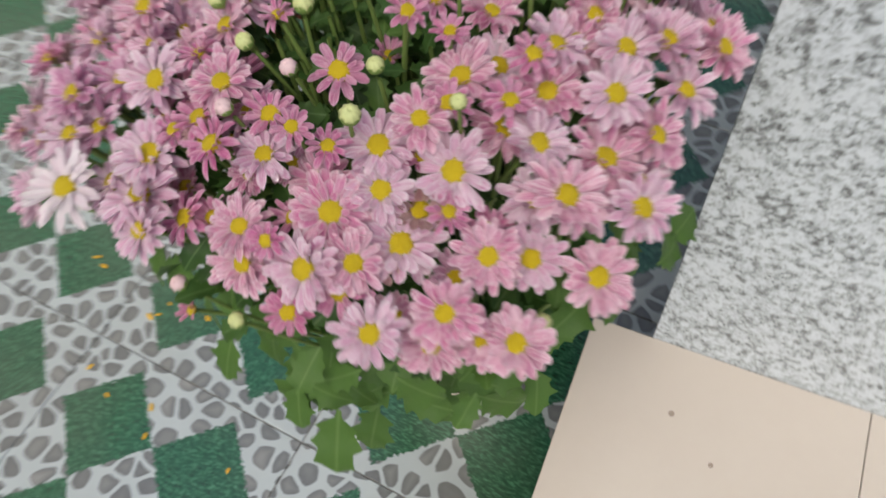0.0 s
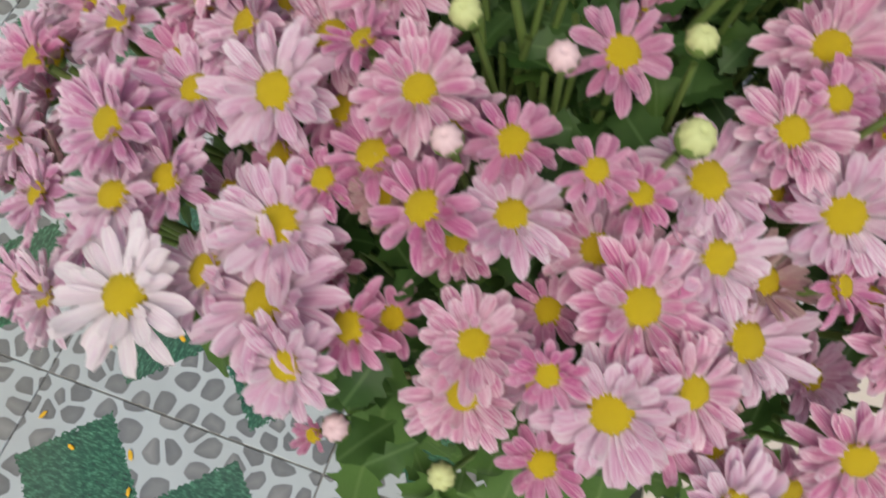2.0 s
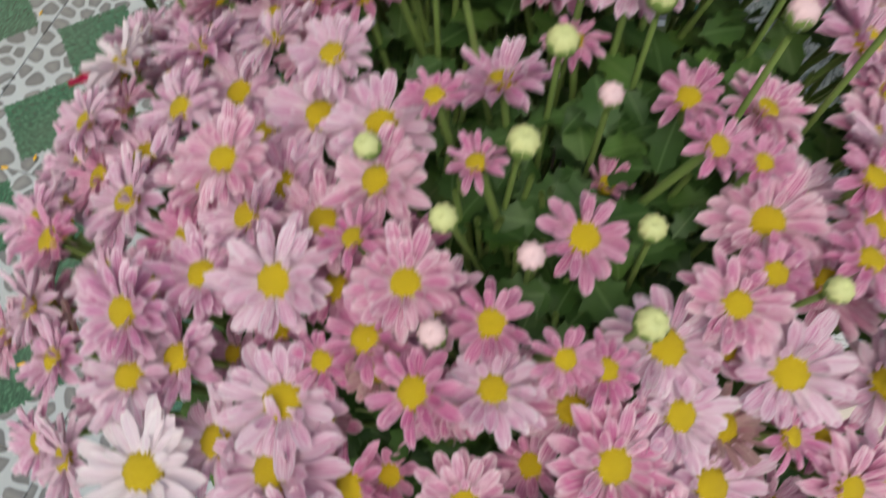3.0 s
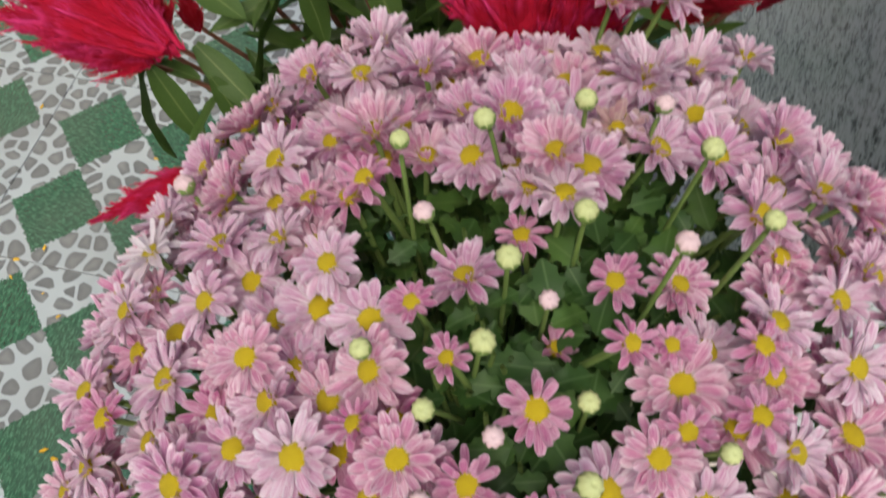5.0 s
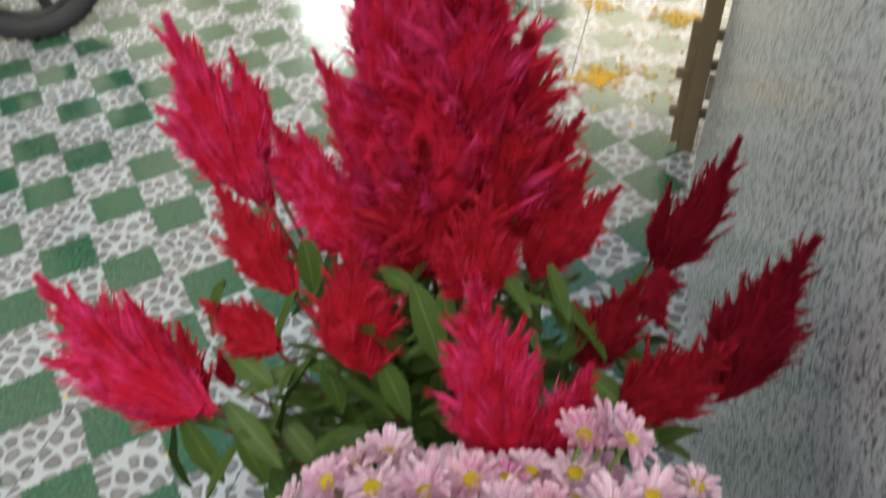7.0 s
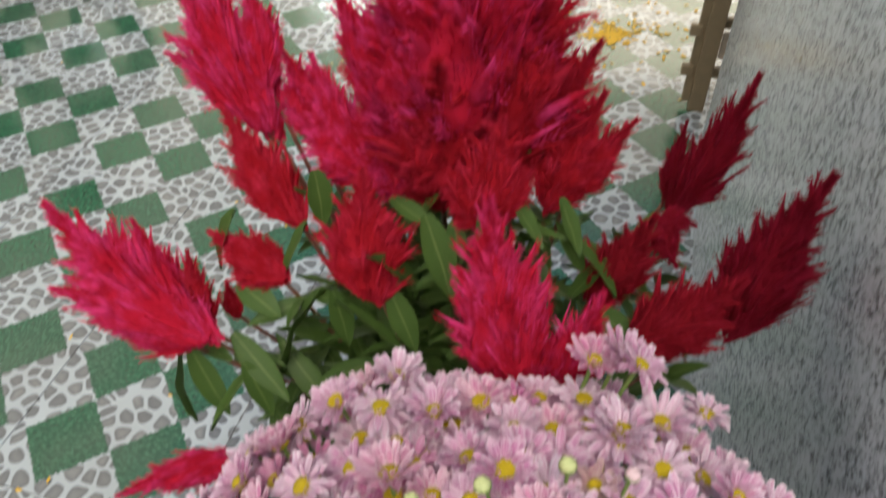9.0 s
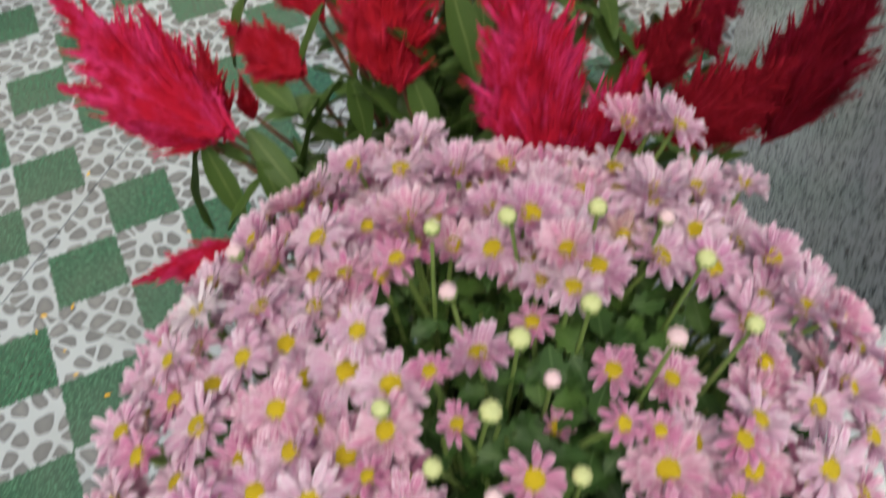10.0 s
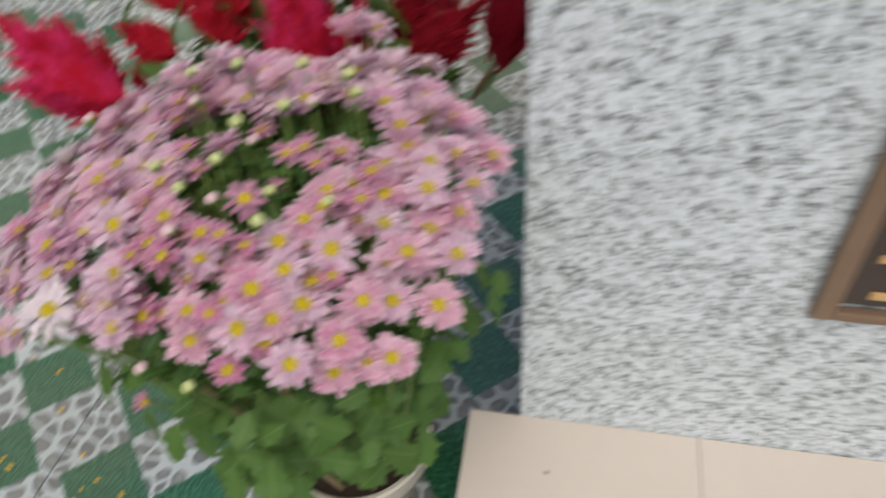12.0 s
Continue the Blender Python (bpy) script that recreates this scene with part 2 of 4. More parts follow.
M_CANE = plain("tan_cane", (0.45, 0.32, 0.18), 0.6, 0.25, 60)
M_TIE = plain("teal_plastic", (0.03, 0.36, 0.24), 0.4, 0.1, 60)
M_SOIL = plain("dark_soil", (0.035, 0.020, 0.014), 0.95, 0.5, 140, 0, 0.8)
M_TYRE = plain("tyre_rubber", (0.035, 0.036, 0.038), 0.75, 0.25, 40)
M_ALLOY = plain("black_alloy", (0.045, 0.047, 0.050), 0.35, 0.2, 25, 0.6)
M_STEEL = plain("grey_steel", (0.45, 0.46, 0.47), 0.35, 0.1, 25, 0.7)
M_DARKMETAL = plain("dark_metal", (0.05, 0.05, 0.052), 0.4, 0.3, 25, 0.5)
M_WOOD = plain("weathered_brown_wood", (0.24, 0.18, 0.105), 0.65, 0.35, 26, 0, 0.4)
M_BOARD = plain("beige_board", (0.45, 0.38, 0.30), 0.7, 0.15, 18)
M_RED = plain("red_plastic", (0.55, 0.09, 0.07), 0.35, 0.1, 10)
M_FRAME = plain("brown_frame", (0.20, 0.13, 0.085), 0.4, 0.2, 40, 0.2)
M_PANEL = plain("dark_plaque_panel", (0.035, 0.022, 0.018), 0.25, 0.3, 20)
M_GOLD = plain("gold_lettering", (0.70, 0.45, 0.20), 0.35, 0.15, 60, 0.5)
M_PETALBITS = plain("yellow_petals", (0.72, 0.42, 0.015), 0.6, 0.3, 70)
M_WALL = plain("beige_plaster", (0.84, 0.76, 0.63), 0.85, 0.10, 6, 0, 0.3)


def disc_material():
    n = Nodes("yellow_disc", 0.8)
    v = n.coords()
    cell = n.add("TexVoronoi", feature="F1", Scale=900.0)
    n.link(v, cell.inputs["Vector"])
    c = n.ramp(cell.outputs["Distance"], (0.1, (0.64, 0.50, 0.005)), (0.7, (0.42, 0.30, 0.003)))
    n.color(c)
    n.bump(cell.outputs["Distance"], 0.5, 0.0006)
    return n.mat


M_DISC = disc_material()

# ---- building helpers ----


def mesh_from(name, verts, faces, uvs=None, smooth=True, mats=(), face_mats=None):
    me = bpy.data.meshes.new(name)
    me.from_pydata([tuple(map(float, v)) for v in verts], [], faces)
    if uvs is not None:
        layer = me.uv_layers.new(name="UVMap")
        loops = np.zeros(len(me.loops), dtype=np.int32)
        me.loops.foreach_get("vertex_index", loops)
        layer.data.foreach_set("uv", np.asarray(uvs, dtype=np.float32)[loops].ravel())
    for m in mats:
        me.materials.append(m)
    if face_mats is not None:
        me.polygons.foreach_set("material_index", face_mats)
    me.polygons.foreach_set("use_smooth", [smooth] * len(me.polygons))
    me.update()
    return me


def mesh_of(name, bm, material, smooth=False):
    me = bpy.data.meshes.new(name)
    bm.to_mesh(me)
    bm.free()
    me.materials.append(material)
    if smooth:
        me.polygons.foreach_set("use_smooth", [True] * len(me.polygons))
    return me


def put(name, me, parent=None, m=None, label=""):
    ob = new(name, me)
    if parent is not None:
        ob.parent = parent
    if m is not None:
        ob.matrix_basis = m
    return tagged(ob, label)


def part(name, bm, material, parent, label="", m=None, smooth=False):
    return put(name, mesh_of(name, bm, material, smooth), parent, m, label)


def box(sx, sy, sz, at=(0, 0, 0), bevel=0.0, bm=None):
    """A box of full sizes about a centre."""
    bm = bm or bmesh.new()
    made = bmesh.ops.create_cube(bm, size=1.0, matrix=Matrix.LocRotScale(at, None, (sx, sy, sz)))
    if bevel:
        edges = {e for v in made["verts"] for e in v.link_edges}
        bmesh.ops.bevel(bm, geom=list(edges), offset=bevel, segments=2, affect="EDGES", profile=0.6)
    return bm


def prism(corners, z0, z1, bevel=0.0):
    """A solid over a plan of corners, counter-clockwise."""
    bm = bmesh.new()
    lo = [bm.verts.new((x, y, z0)) for x, y in corners]
    hi = [bm.verts.new((x, y, z1)) for x, y in corners]
    k = len(corners)
    bm.faces.new(lo[::-1])
    bm.faces.new(hi)
    for i in range(k):
        bm.faces.new((lo[i], lo[(i + 1) % k], hi[(i + 1) % k], hi[i]))
    if bevel:
        bmesh.ops.bevel(bm, geom=list(bm.edges), offset=bevel, segments=2, affect="EDGES", profile=0.6)
    return bm


def lathe(profile, steps=48, bm=None):
    """Turns (radius, z) pairs about z."""
    bm = bm or bmesh.new()
    rings = []
    for r, z in profile:
        if r < 1e-6:
            rings.append([bm.verts.new((0, 0, z))])
        else:
            rings.append([bm.verts.new((r * math.cos(a), r * math.sin(a), z)) for a in (2 * math.pi * i / steps for i in range(steps))])
    for a, b in zip(rings, rings[1:]):
        for i in range(steps):
            j = (i + 1) % steps
            if len(a) == 1 and len(b) == 1:
                continue
            if len(a) == 1:
                bm.faces.new((a[0], b[j], b[i]))
            elif len(b) == 1:
                bm.faces.new((a[i], a[j], b[0]))
            else:
                bm.faces.new((a[i], a[j], b[j], b[i]))
    bmesh.ops.recalc_face_normals(bm, faces=bm.faces[:])
    return bm


def tube_arrays(points, radii, sides=6):
    """Vertices and faces of a tube along points."""
    pts = [Vector(p) for p in points]
    verts, faces = [], []
    for i, p in enumerate(pts):
        d = (pts[min(i + 1, len(pts) - 1)] - pts[max(i - 1, 0)]).normalized()
        side = d.cross(Vector((0.31, 0.95, 0.1))).normalized()
        up = side.cross(d)
        for k in range(sides):
            a = 2 * math.pi * k / sides
            verts.append(p + (side * math.cos(a) + up * math.sin(a)) * radii[i])
    for i in range(len(pts) - 1):
        for k in range(sides):
            a, b = i * sides + k, i * sides + (k + 1) % sides
            faces.append((a, b, b + sides, a + sides))
    return verts, faces


def joined(pieces):
    verts, faces = [], []
    for v, f in pieces:
        n = len(verts)
        verts.extend(v)
        faces.extend(tuple(i + n for i in q) for q in f)
    return verts, faces


def facing(at, normal, spin=0.0, size=1.0):
    """A pose whose z axis is the normal."""
    q = Vector(normal).to_track_quat("Z", "Y")
    return Matrix.LocRotScale(at, q @ Euler((0, 0, spin)).to_quaternion(), (size, size, size) if isinstance(size, (int, float)) else size)


rng = random.Random(11)

# ---- structure ----
# ground below, one sheet to the horizon
ground = tagged(part("ground", box(120, 120, 0.02, (0, 20, -0.022)), M_GROUT, None, "grey cement ground under and beyond the tiled floor"), category="ground", kind="structure")
floor_ob = tagged(part("floor", box(5.6, 6.8, 0.008, (-0.6, 2.2, -0.0075)), M_GROUT, None, "glossy ceramic floor tiles printed with turf squares and grey pebbles"), category="floor", kind="structure")

# the granite-clad block: plan corners (front-left, front-right, back-right, back-left)
BLOCK = [(0.400, 0.282), (1.70, 0.377), (1.70, 1.80), (0.385, 1.72)]
block = tagged(part("wall_block", prism([(0.408, 0.290), (1.69, 0.385), (1.69, 1.79), (0.394, 1.71)], 0.0, 1.75), M_GROUT, None, "tall block clad in polished speckled grey granite"), category="wall", kind="structure")


def clad(parent, a, b, z_cuts, s_cuts, thick=0.008):
    """Granite slabs along the line a to b; outside lies to the right of the way."""
    a, b = Vector((*a, 0)), Vector((*b, 0))
    run = (b - a).length
    d = (b - a).normalized()
    ang = math.atan2(d.y, d.x)
    for s0, s1 in zip(s_cuts, s_cuts[1:]):
        for z0, z1 in zip(z_cuts, z_cuts[1:]):
            s1c = min(s1, run)
            if s1c - s0 < 0.02:
                continue
            bm = box(s1c - s0 - 0.0012, thick, z1 - z0 - 0.0012, (0, 0, 0), 0.0012)
            at = a + d * ((s0 + s1c) / 2) + Vector((-d.y, d.x, 0)) * (thick / 2 + 0.0005) + Vector((0, 0, (z0 + z1) / 2))
            part("granite_slab", bm, M_GRANITE, parent, m=Matrix.LocRotScale(at, Euler((0, 0, ang)), None))


clad(block, BLOCK[0], BLOCK[1], (0.0, 1.76), (0.0, 0.90, 1.40))
clad(block, (BLOCK[3][0], BLOCK[3][1]), (BLOCK[0][0], BLOCK[0][1] + 0.009), (0.0, 1.76), (0.0, 0.62, 1.6))

# the step in front of the block: a masonry core with cream tiles on top
U = Vector((math.cos(radians(4.2)), math.sin(radians(4.2)), 0))
V = Vector((-math.sin(radians(5.2)), math.cos(radians(5.2)), 0))
CORNER = Vector((0.326, 0.2765, 0))


def step_point(u, v):
    p = CORNER + U * u - V * v
    return (p.x, p.y)


step = tagged(part("step", prism([step_point(0.004, 1.50), step_point(1.40, 1.50), step_point(1.40, 0.0), step_point(0.004, 0.0)], 0.0, 0.188), M_STEPSIDE, None, "low step topped with cream glazed tiles, its side coloured dark for shade"), category="step", kind="structure")
for u0, u1 in ((0.0, 0.3274), (0.3284, 0.6558), (0.6568, 0.984), (0.985, 1.40)):
    for v0, v1 in ((0.0, 0.62), (0.622, 1.06), (1.062, 1.50)):
        bm = prism([step_point(u0, v1), step_point(u1, v1), step_point(u1, v0), step_point(u0, v0)], 0.190, 0.2005, 0.0012)
        part("tile", bm, M_CREAM, step)

# plain walls that close the place: a far house wall with a bright window, and an unseen one added beside the yard
far_wall = tagged(new("wall_far"), "plain beige plaster wall far behind the flowers", "wall", kind="structure")
far_body = bmesh.new()
for x0, x1, z0, z1 in ((-7.0, -2.64, 0, 3.4), (-2.64, -2.02, 0, 0.45), (-2.64, -2.02, 1.78, 3.4), (-2.02, -0.45, 0, 3.4), (-0.45, 1.25, 2.25, 3.4), (1.25, 4.0, 0, 3.4)):
    box(x1 - x0, 0.2, z1 - z0, ((x0 + x1) / 2, 5.6, (z0 + z1) / 2), 0, far_body)
part("wall_panel", far_body, M_WALL, far_wall)
M_GLOW = bpy.data.materials.new("bright_sky_pane")
M_GLOW.use_nodes = True
_e = M_GLOW.node_tree.nodes.new("ShaderNodeEmission")
_e.inputs[0].default_value, _e.inputs[1].default_value = (0.93, 0.97, 1.0, 1), 14.0
M_GLOW.node_tree.links.new(_e.outputs[0], M_GLOW.node_tree.nodes["Material Output"].inputs[0])
window = tagged(new("window_1"), "bright daylit window in the far plaster wall", "window", kind="structure")
part("pane", box(0.62, 0.01, 1.33, (-2.33, 5.64, 1.115)), M_GLOW, window)
for x in (-2.62, -2.04):
    part("window_frame", box(0.04, 0.06, 1.33, (x, 5.57, 1.115), 0.004), M_WOOD, window)
for z in (0.47, 1.76):
    part("window_frame", box(0.54, 0.06, 0.04, (-2.33, 5.57, z), 0.004), M_WOOD, window)

# an unseen doorway with a glowing pane, added to lay warm light on the far tiles
M_DOORGLOW = bpy.data.materials.new("warm_glow_pane")
M_DOORGLOW.use_nodes = True
_d = M_DOORGLOW.node_tree.nodes.new("ShaderNodeEmission")
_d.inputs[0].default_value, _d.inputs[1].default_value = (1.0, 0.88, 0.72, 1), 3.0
M_DOORGLOW.node_tree.links.new(_d.outputs[0], M_DOORGLOW.node_tree.nodes["Material Output"].inputs[0])
doorway = tagged(new("added_door"), "unseen doorway with a warm glowing pane added to brighten the far tiles", "doorway", kind="structure")
part("glow_pane", box(1.70, 0.01, 2.24, (0.40, 5.66, 1.125)), M_DOORGLOW, doorway)
for x in (-0.42, 1.22):
    part("door_frame", box(0.06, 0.08, 2.24, (x, 5.56, 1.12), 0.004), M_WOOD, doorway)
part("door_frame", box(1.58, 0.08, 0.06, (0.40, 5.56, 2.215), 0.004), M_WOOD, doorway)

# unseen wall added to block the low sky and bounce warm light onto the granite
side_wall = tagged(part("wall_left", box(0.2, 10.0, 5.0, (-3.4, 0.5, 2.5)), M_WALL, None, "unseen beige plaster wall added beside the tiled yard to bounce warm light"), category="wall", kind="structure")

# ---- the plaque on the block ----


def plaque():
    ob = tagged(new("wall_plaque"), "brown-framed dark plaque with rows of gilt lettering on the granite", "plaque")
    d = Vector((BLOCK[1][0] - BLOCK[0][0], BLOCK[1][1] - BLOCK[0][1], 0)).normalized()
    n = Vector((d.y, -d.x, 0))
    ob.matrix_basis = Matrix.LocRotScale(Vector((*BLOCK[0], 0)) + d * 0.318 + n * 0.001 + Vector((0, 0, 0.503)), Euler((0, 0, math.atan2(d.y, d.x))), None)
    w, h, f, t = 0.36, 0.50, 0.024, 0.014
    part("panel", box(w - 2 * f, 0.006, h - 2 * f, (w / 2, -0.004, h / 2)), M_PANEL, ob)
    part("frame_bar", box(f, t, h, (f / 2, -t / 2, h / 2), 0.003), M_FRAME, ob)
    part("frame_bar", box(f, t, h, (w - f / 2, -t / 2, h / 2), 0.003), M_FRAME, ob)
    part("frame_bar", box(w - 2 * f, t, f * 0.55, (w / 2, -t / 2, f * 0.28), 0.003), M_FRAME, ob)
    part("frame_bar", box(w - 2 * f, t, f, (w / 2, -t / 2, h - f / 2), 0.003), M_FRAME, ob)
    for z, x0, x1 in ((0.042, 0.050, 0.30), (0.098, 0.042, 0.31), (0.124, 0.046, 0.29), (0.185, 0.05, 0.31), (0.24, 0.05, 0.28), (0.30, 0.07, 0.29), (0.37, 0.05, 0.31), (0.43, 0.09, 0.27)):
        part("lettering", box(x1 - x0, 0.003, 0.011, ((x0 + x1) / 2, -0.0085, z), 0.001), M_GOLD, ob)
    return ob


plaque()

# ---- the chrysanthemum plant ----


def petal_strip(length, width, cup, curl, base_r, tilt, az, rows=6):
    """Vertices, faces and uvs of one notched petal that leaves the disc at base_r."""
    prof = (0.38, 0.68, 0.92, 1.03, 0.98, 0.58)
    verts, uvs = [], []
    ca, sa = math.cos(az), math.sin(az)
    for i in range(rows):
        s = i / (rows - 1)
        w = width * prof[i] * 0.5
        out = base_r + length * s * math.cos(tilt)
        up = length * (s * math.sin(tilt) + curl * s * s)
        for k, e in enumerate((-1, 0, 1)):
            x, y, z = out - (0.05 * length if (i == rows - 1 and e) else 0), e * w, up + cup * width * (abs(e) - 0.35)
            verts.append((x * ca - y * sa, x * sa + y * ca, z))
            uvs.append((s, 0.5 + 0.5 * e))
    faces = []
    for i in range(rows - 1):
        for k in range(2):
            a = i * 3 + k
            faces.append((a, a + 1, a + 4, a + 3))
    return verts, faces, uvs


def bloom_mesh(name, material, seed, petals=(15, 14, 9), open_=1.0, ragged=0.0):
    """A daisy head 1 unit across, looking up z."""
    r = random.Random(seed)
    verts, faces, uvs = [], [], []
    for layer, count in enumerate(petals):
        for k in range(count):
            if r.random() < ragged:
                continue
            az = 2 * math.pi * (k + 0.5 * layer) / count + r.uniform(-0.14, 0.14)
            ln = (0.42, 0.38, 0.24)[layer] * r.uniform(0.78, 1.12)
            wd = (0.136, 0.120, 0.078)[layer] * r.uniform(0.85, 1.15)
            lay_open = r.uniform(-0.20, 0.24)
            tilt = (0.12, 0.46, 0.78)[layer] + (1 - open_) * 0.9 + lay_open
            v, f, u = petal_strip(ln, wd, r.uniform(0.15, 0.60), r.uniform(-0.42, 0.16) * open_, 0.10, tilt, az)
            n = len(verts)
            verts += [(x, y, z + 0.012 * layer) for x, y, z in v]
            faces += [tuple(i + n for i in q) for q in f]
            uvs += u
    # the green cup below
    n = len(verts)
    ring = 10
    for rr, z in ((0.10, 0.0), (0.09, -0.06), (0.03, -0.11)):
        for k in range(ring):
            a = 2 * math.pi * k / ring
            verts.append((rr * math.cos(a), rr * math.sin(a), z))
            uvs.append((0, 0.5))
    mats = [0] * len(faces)
    for i in range(2):
        for k in range(ring):
            a, b = n + i * ring + k, n + i * ring + (k + 1) % ring
            faces.append((a, a + ring, b + ring, b))
            mats.append(1)
    return mesh_from(name, verts, faces, uvs, True, (material, M_CALYX), mats)


def disc_mesh(name, seed):
    r = random.Random(seed)
    bm = lathe([(0.0, 0.082), (0.06, 0.079), (0.105, 0.066), (0.138, 0.040), (0.150, 0.005), (0.12, -0.02)], 20)
    for v in bm.verts:
        v.co += Vector((r.uniform(-1, 1), r.uniform(-1, 1), r.uniform(-1, 1))) * 0.004
    return mesh_of(name, bm, M_DISC, True)


def leaf_mesh(name, seed):
    """A lobed leaf, 1 long, from the stalk at the origin along x."""
    r = random.Random(seed)
    half = ((0.0, 0.03), (0.10, 0.05), (0.18, 0.20), (0.26, 0.31), (0.33, 0.22), (0.42, 0.26), (0.52, 0.40), (0.60, 0.27), (0.70, 0.24), (0.79, 0.29), (0.86, 0.17), (0.94, 0.11), (1.0, 0.0))
    verts, uvs, faces = [], [], []
    bend, fold = r.uniform(0.15, 0.5), r.uniform(0.1, 0.5)
    for s, w in half:
        w *= r.uniform(0.88, 1.1)
        z0 = -bend * s * s * 0.6
        for e in (-1, -0.5, 0, 0.5, 1):
            verts.append((s, e * w, z0 + fold * abs(e) * w * (0.5 + 0.5 * math.sin(9 * s + seed))))
            uvs.append((s, 0.5 + 0.5 * e * w / 0.4))
    for i in range(len(half) - 1):
        for k in range(4):
            a = i * 5 + k
            faces.append((a, a + 1, a + 6, a + 5))
    return mesh_from(name, verts, faces, uvs, True, (M_LEAF,))


def bud_meshes(seed, material):
    r = random.Random(seed)
    bm = lathe([(0.0, 0.40), (0.07, 0.43), (0.16, 0.485), (0.33, 0.40), (0.46, 0.20), (0.48, 0.0), (0.40, -0.22), (0.2, -0.36)], 28)
    for v in bm.verts:
        a = math.atan2(v.co.y, v.co.x)
        v.co.xy *= 1 + 0.09 * math.sin(9 * a + 3 * v.co.z)
    ball = mesh_of("bud", bm, material, True)
    bm = lathe([(0.06, -0.62), (0.22, -0.46), (0.45, -0.24), (0.515, 0.0), (0.49, 0.12)], 16)
    for v in bm.verts:
        if v.co.z > 0.05:
            v.co.z += 0.10 * math.sin(5 * math.atan2(v.co.y, v.co.x))
    return ball, mesh_of("bud_cup", bm, M_CALYX, True)


POT_AT = Vector((0.162, 0.212, 0.0))
HEART = Vector((0.185, 0.135, 0.36))


def dome_z(x, y):
    return 0.720 + 0.472 * x + 0.466 * y - 1.506 * x * x - 1.751 * y * y + 0.613 * x * y


def chrysanthemum():
    plant = tagged(new("potted_chrysanthemum"), "pink daisy-like chrysanthemums in full bloom in a cream plastic pot", "potted plant")
    plant.location = POT_AT
    inv = Matrix.Translation(-POT_AT)
    part("pot", lathe([(0.0, 0.002), (0.066, 0.0), (0.071, 0.004), (0.103, 0.146), (0.112, 0.148), (0.116, 0.153), (0.116, 0.180), (0.113, 0.184), (0.107, 0.182), (0.105, 0.160), (0.0, 0.158)], 64), M_POT, plant, "cream plastic pot", smooth=False)
    bm = lathe([(0.0, 0.168), (0.04, 0.170), (0.08, 0.165), (0.1045, 0.161)], 40)
    for v in bm.verts:
        v.co.z += rng.uniform(-0.002, 0.004)
    part("soil", bm, M_SOIL, plant, "dark damp soil", smooth=True)

    heads = {
        "pink": [bloom_mesh("blossom", M_PETAL, s, (17, 15, 9)) for s in range(5)],
        "lilac": [bloom_mesh("blossom", M_PETAL_LILAC, 80 + s, (16, 14, 9)) for s in range(3)],
        "pale": [bloom_mesh("blossom", M_PETAL_PALE, 20 + s, (14, 13, 8)) for s in range(3)],
        "deep": [bloom_mesh("blossom", M_PETAL_DEEP, 30 + s, (10, 9, 5)) for s in range(3)],
        "white": [bloom_mesh("blossom", M_PETAL_WHITE, 40 + s, (14, 12, 6)) for s in range(2)],
        "cup": [bloom_mesh("blossom", m, 70 + k, (14, 13, 8), 0.62) for k, m in enumerate((M_PETAL_LILAC, M_PETAL_PALE, M_PETAL))],
        "withered": [bloom_mesh("blossom", M_PETAL_DRY, 60 + s, (12, 11, 6), 0.45, 0.25) for s in range(2)],
        "half": [bloom_mesh("blossom", M_PETAL_DEEP, 50 + s, (9, 8), 0.35, 0.15) for s in range(2)],
    }
    discs = [disc_mesh("disc", s) for s in range(3)]
    buds = [bud_meshes(s, m) for s, m in ((0, M_BUD), (1, M_BUD_PINK), (2, M_BUD))]
    leaves = [leaf_mesh("leaf", s) for s in range(5)]
    stems = []

    def stem_to(p, normal, thick=0.0017):
        root = POT_AT + Vector(((p.x - HEART.x) * 0.30, (p.y - HEART.y) * 0.30, 0.155))
        low = root.lerp(p, 0.5) + Vector((0, 0, -0.04))
        pts = []
        end = p - Vector(normal) * 0.004
        c2 = p - Vector(normal) * 0.12
        for i in range(7):
            s = i / 6
            a, b = root.lerp(low, s), low.lerp(c2, s)
            c = c2.lerp(end, s)
            pts.append(a.lerp(b, s).lerp(b.lerp(c, s), s))
        stems.append(tube_arrays(pts, [thick * 1.7 - thick * 0.7 * i / 6 for i in range(7)], 5))

    def outward(p, lift=0.75):
        n = Vector(((p.x - HEART.x) / 0.2, (p.y - HEART.y - 0.02) / 0.2, 0)) * 0.44
        n.y = n.y * 0.30 if n.y > 0 else n.y
        n.z = lift
        n += Vector((rng.uniform(-0.22, 0.22), rng.uniform(-0.22, 0.22), 0))
        return n.normalized()

    def blossom(p, kind=None, size=None, room=1.0):
        if kind is None:
            kind = rng.choices(("pink", "pale", "deep", "half"), (60, 20, 15, 5))[0]
        if size is None:
            size = rng.uniform(0.038, 0.048) * (0.84 if kind in ("deep", "half") else 1.0) * (1.12 if p.y > 0.18 else 1.0)
            size = min(size, max(0.029, 1.85 * room))
        if kind == "pink" and rng.random() < (0.75 if p.x < 0.10 or p.y > 0.20 else 0.12):
            kind = "lilac"
        n = outward(p)
        head = put("blossom", rng.choice(heads[kind]), plant, inv @ facing(p - n * 0.05 * size, n, rng.uniform(0, 6.28), size))
        put("disc", rng.choice(discs), head, Matrix.Diagonal((*((1.22, 1.22, 1.1) if kind in ("deep", "half") else (1.08, 1.08, 1.0)), 1)), "yellow flower disc")
        stem_to(p - n * 0.1 * size, n)

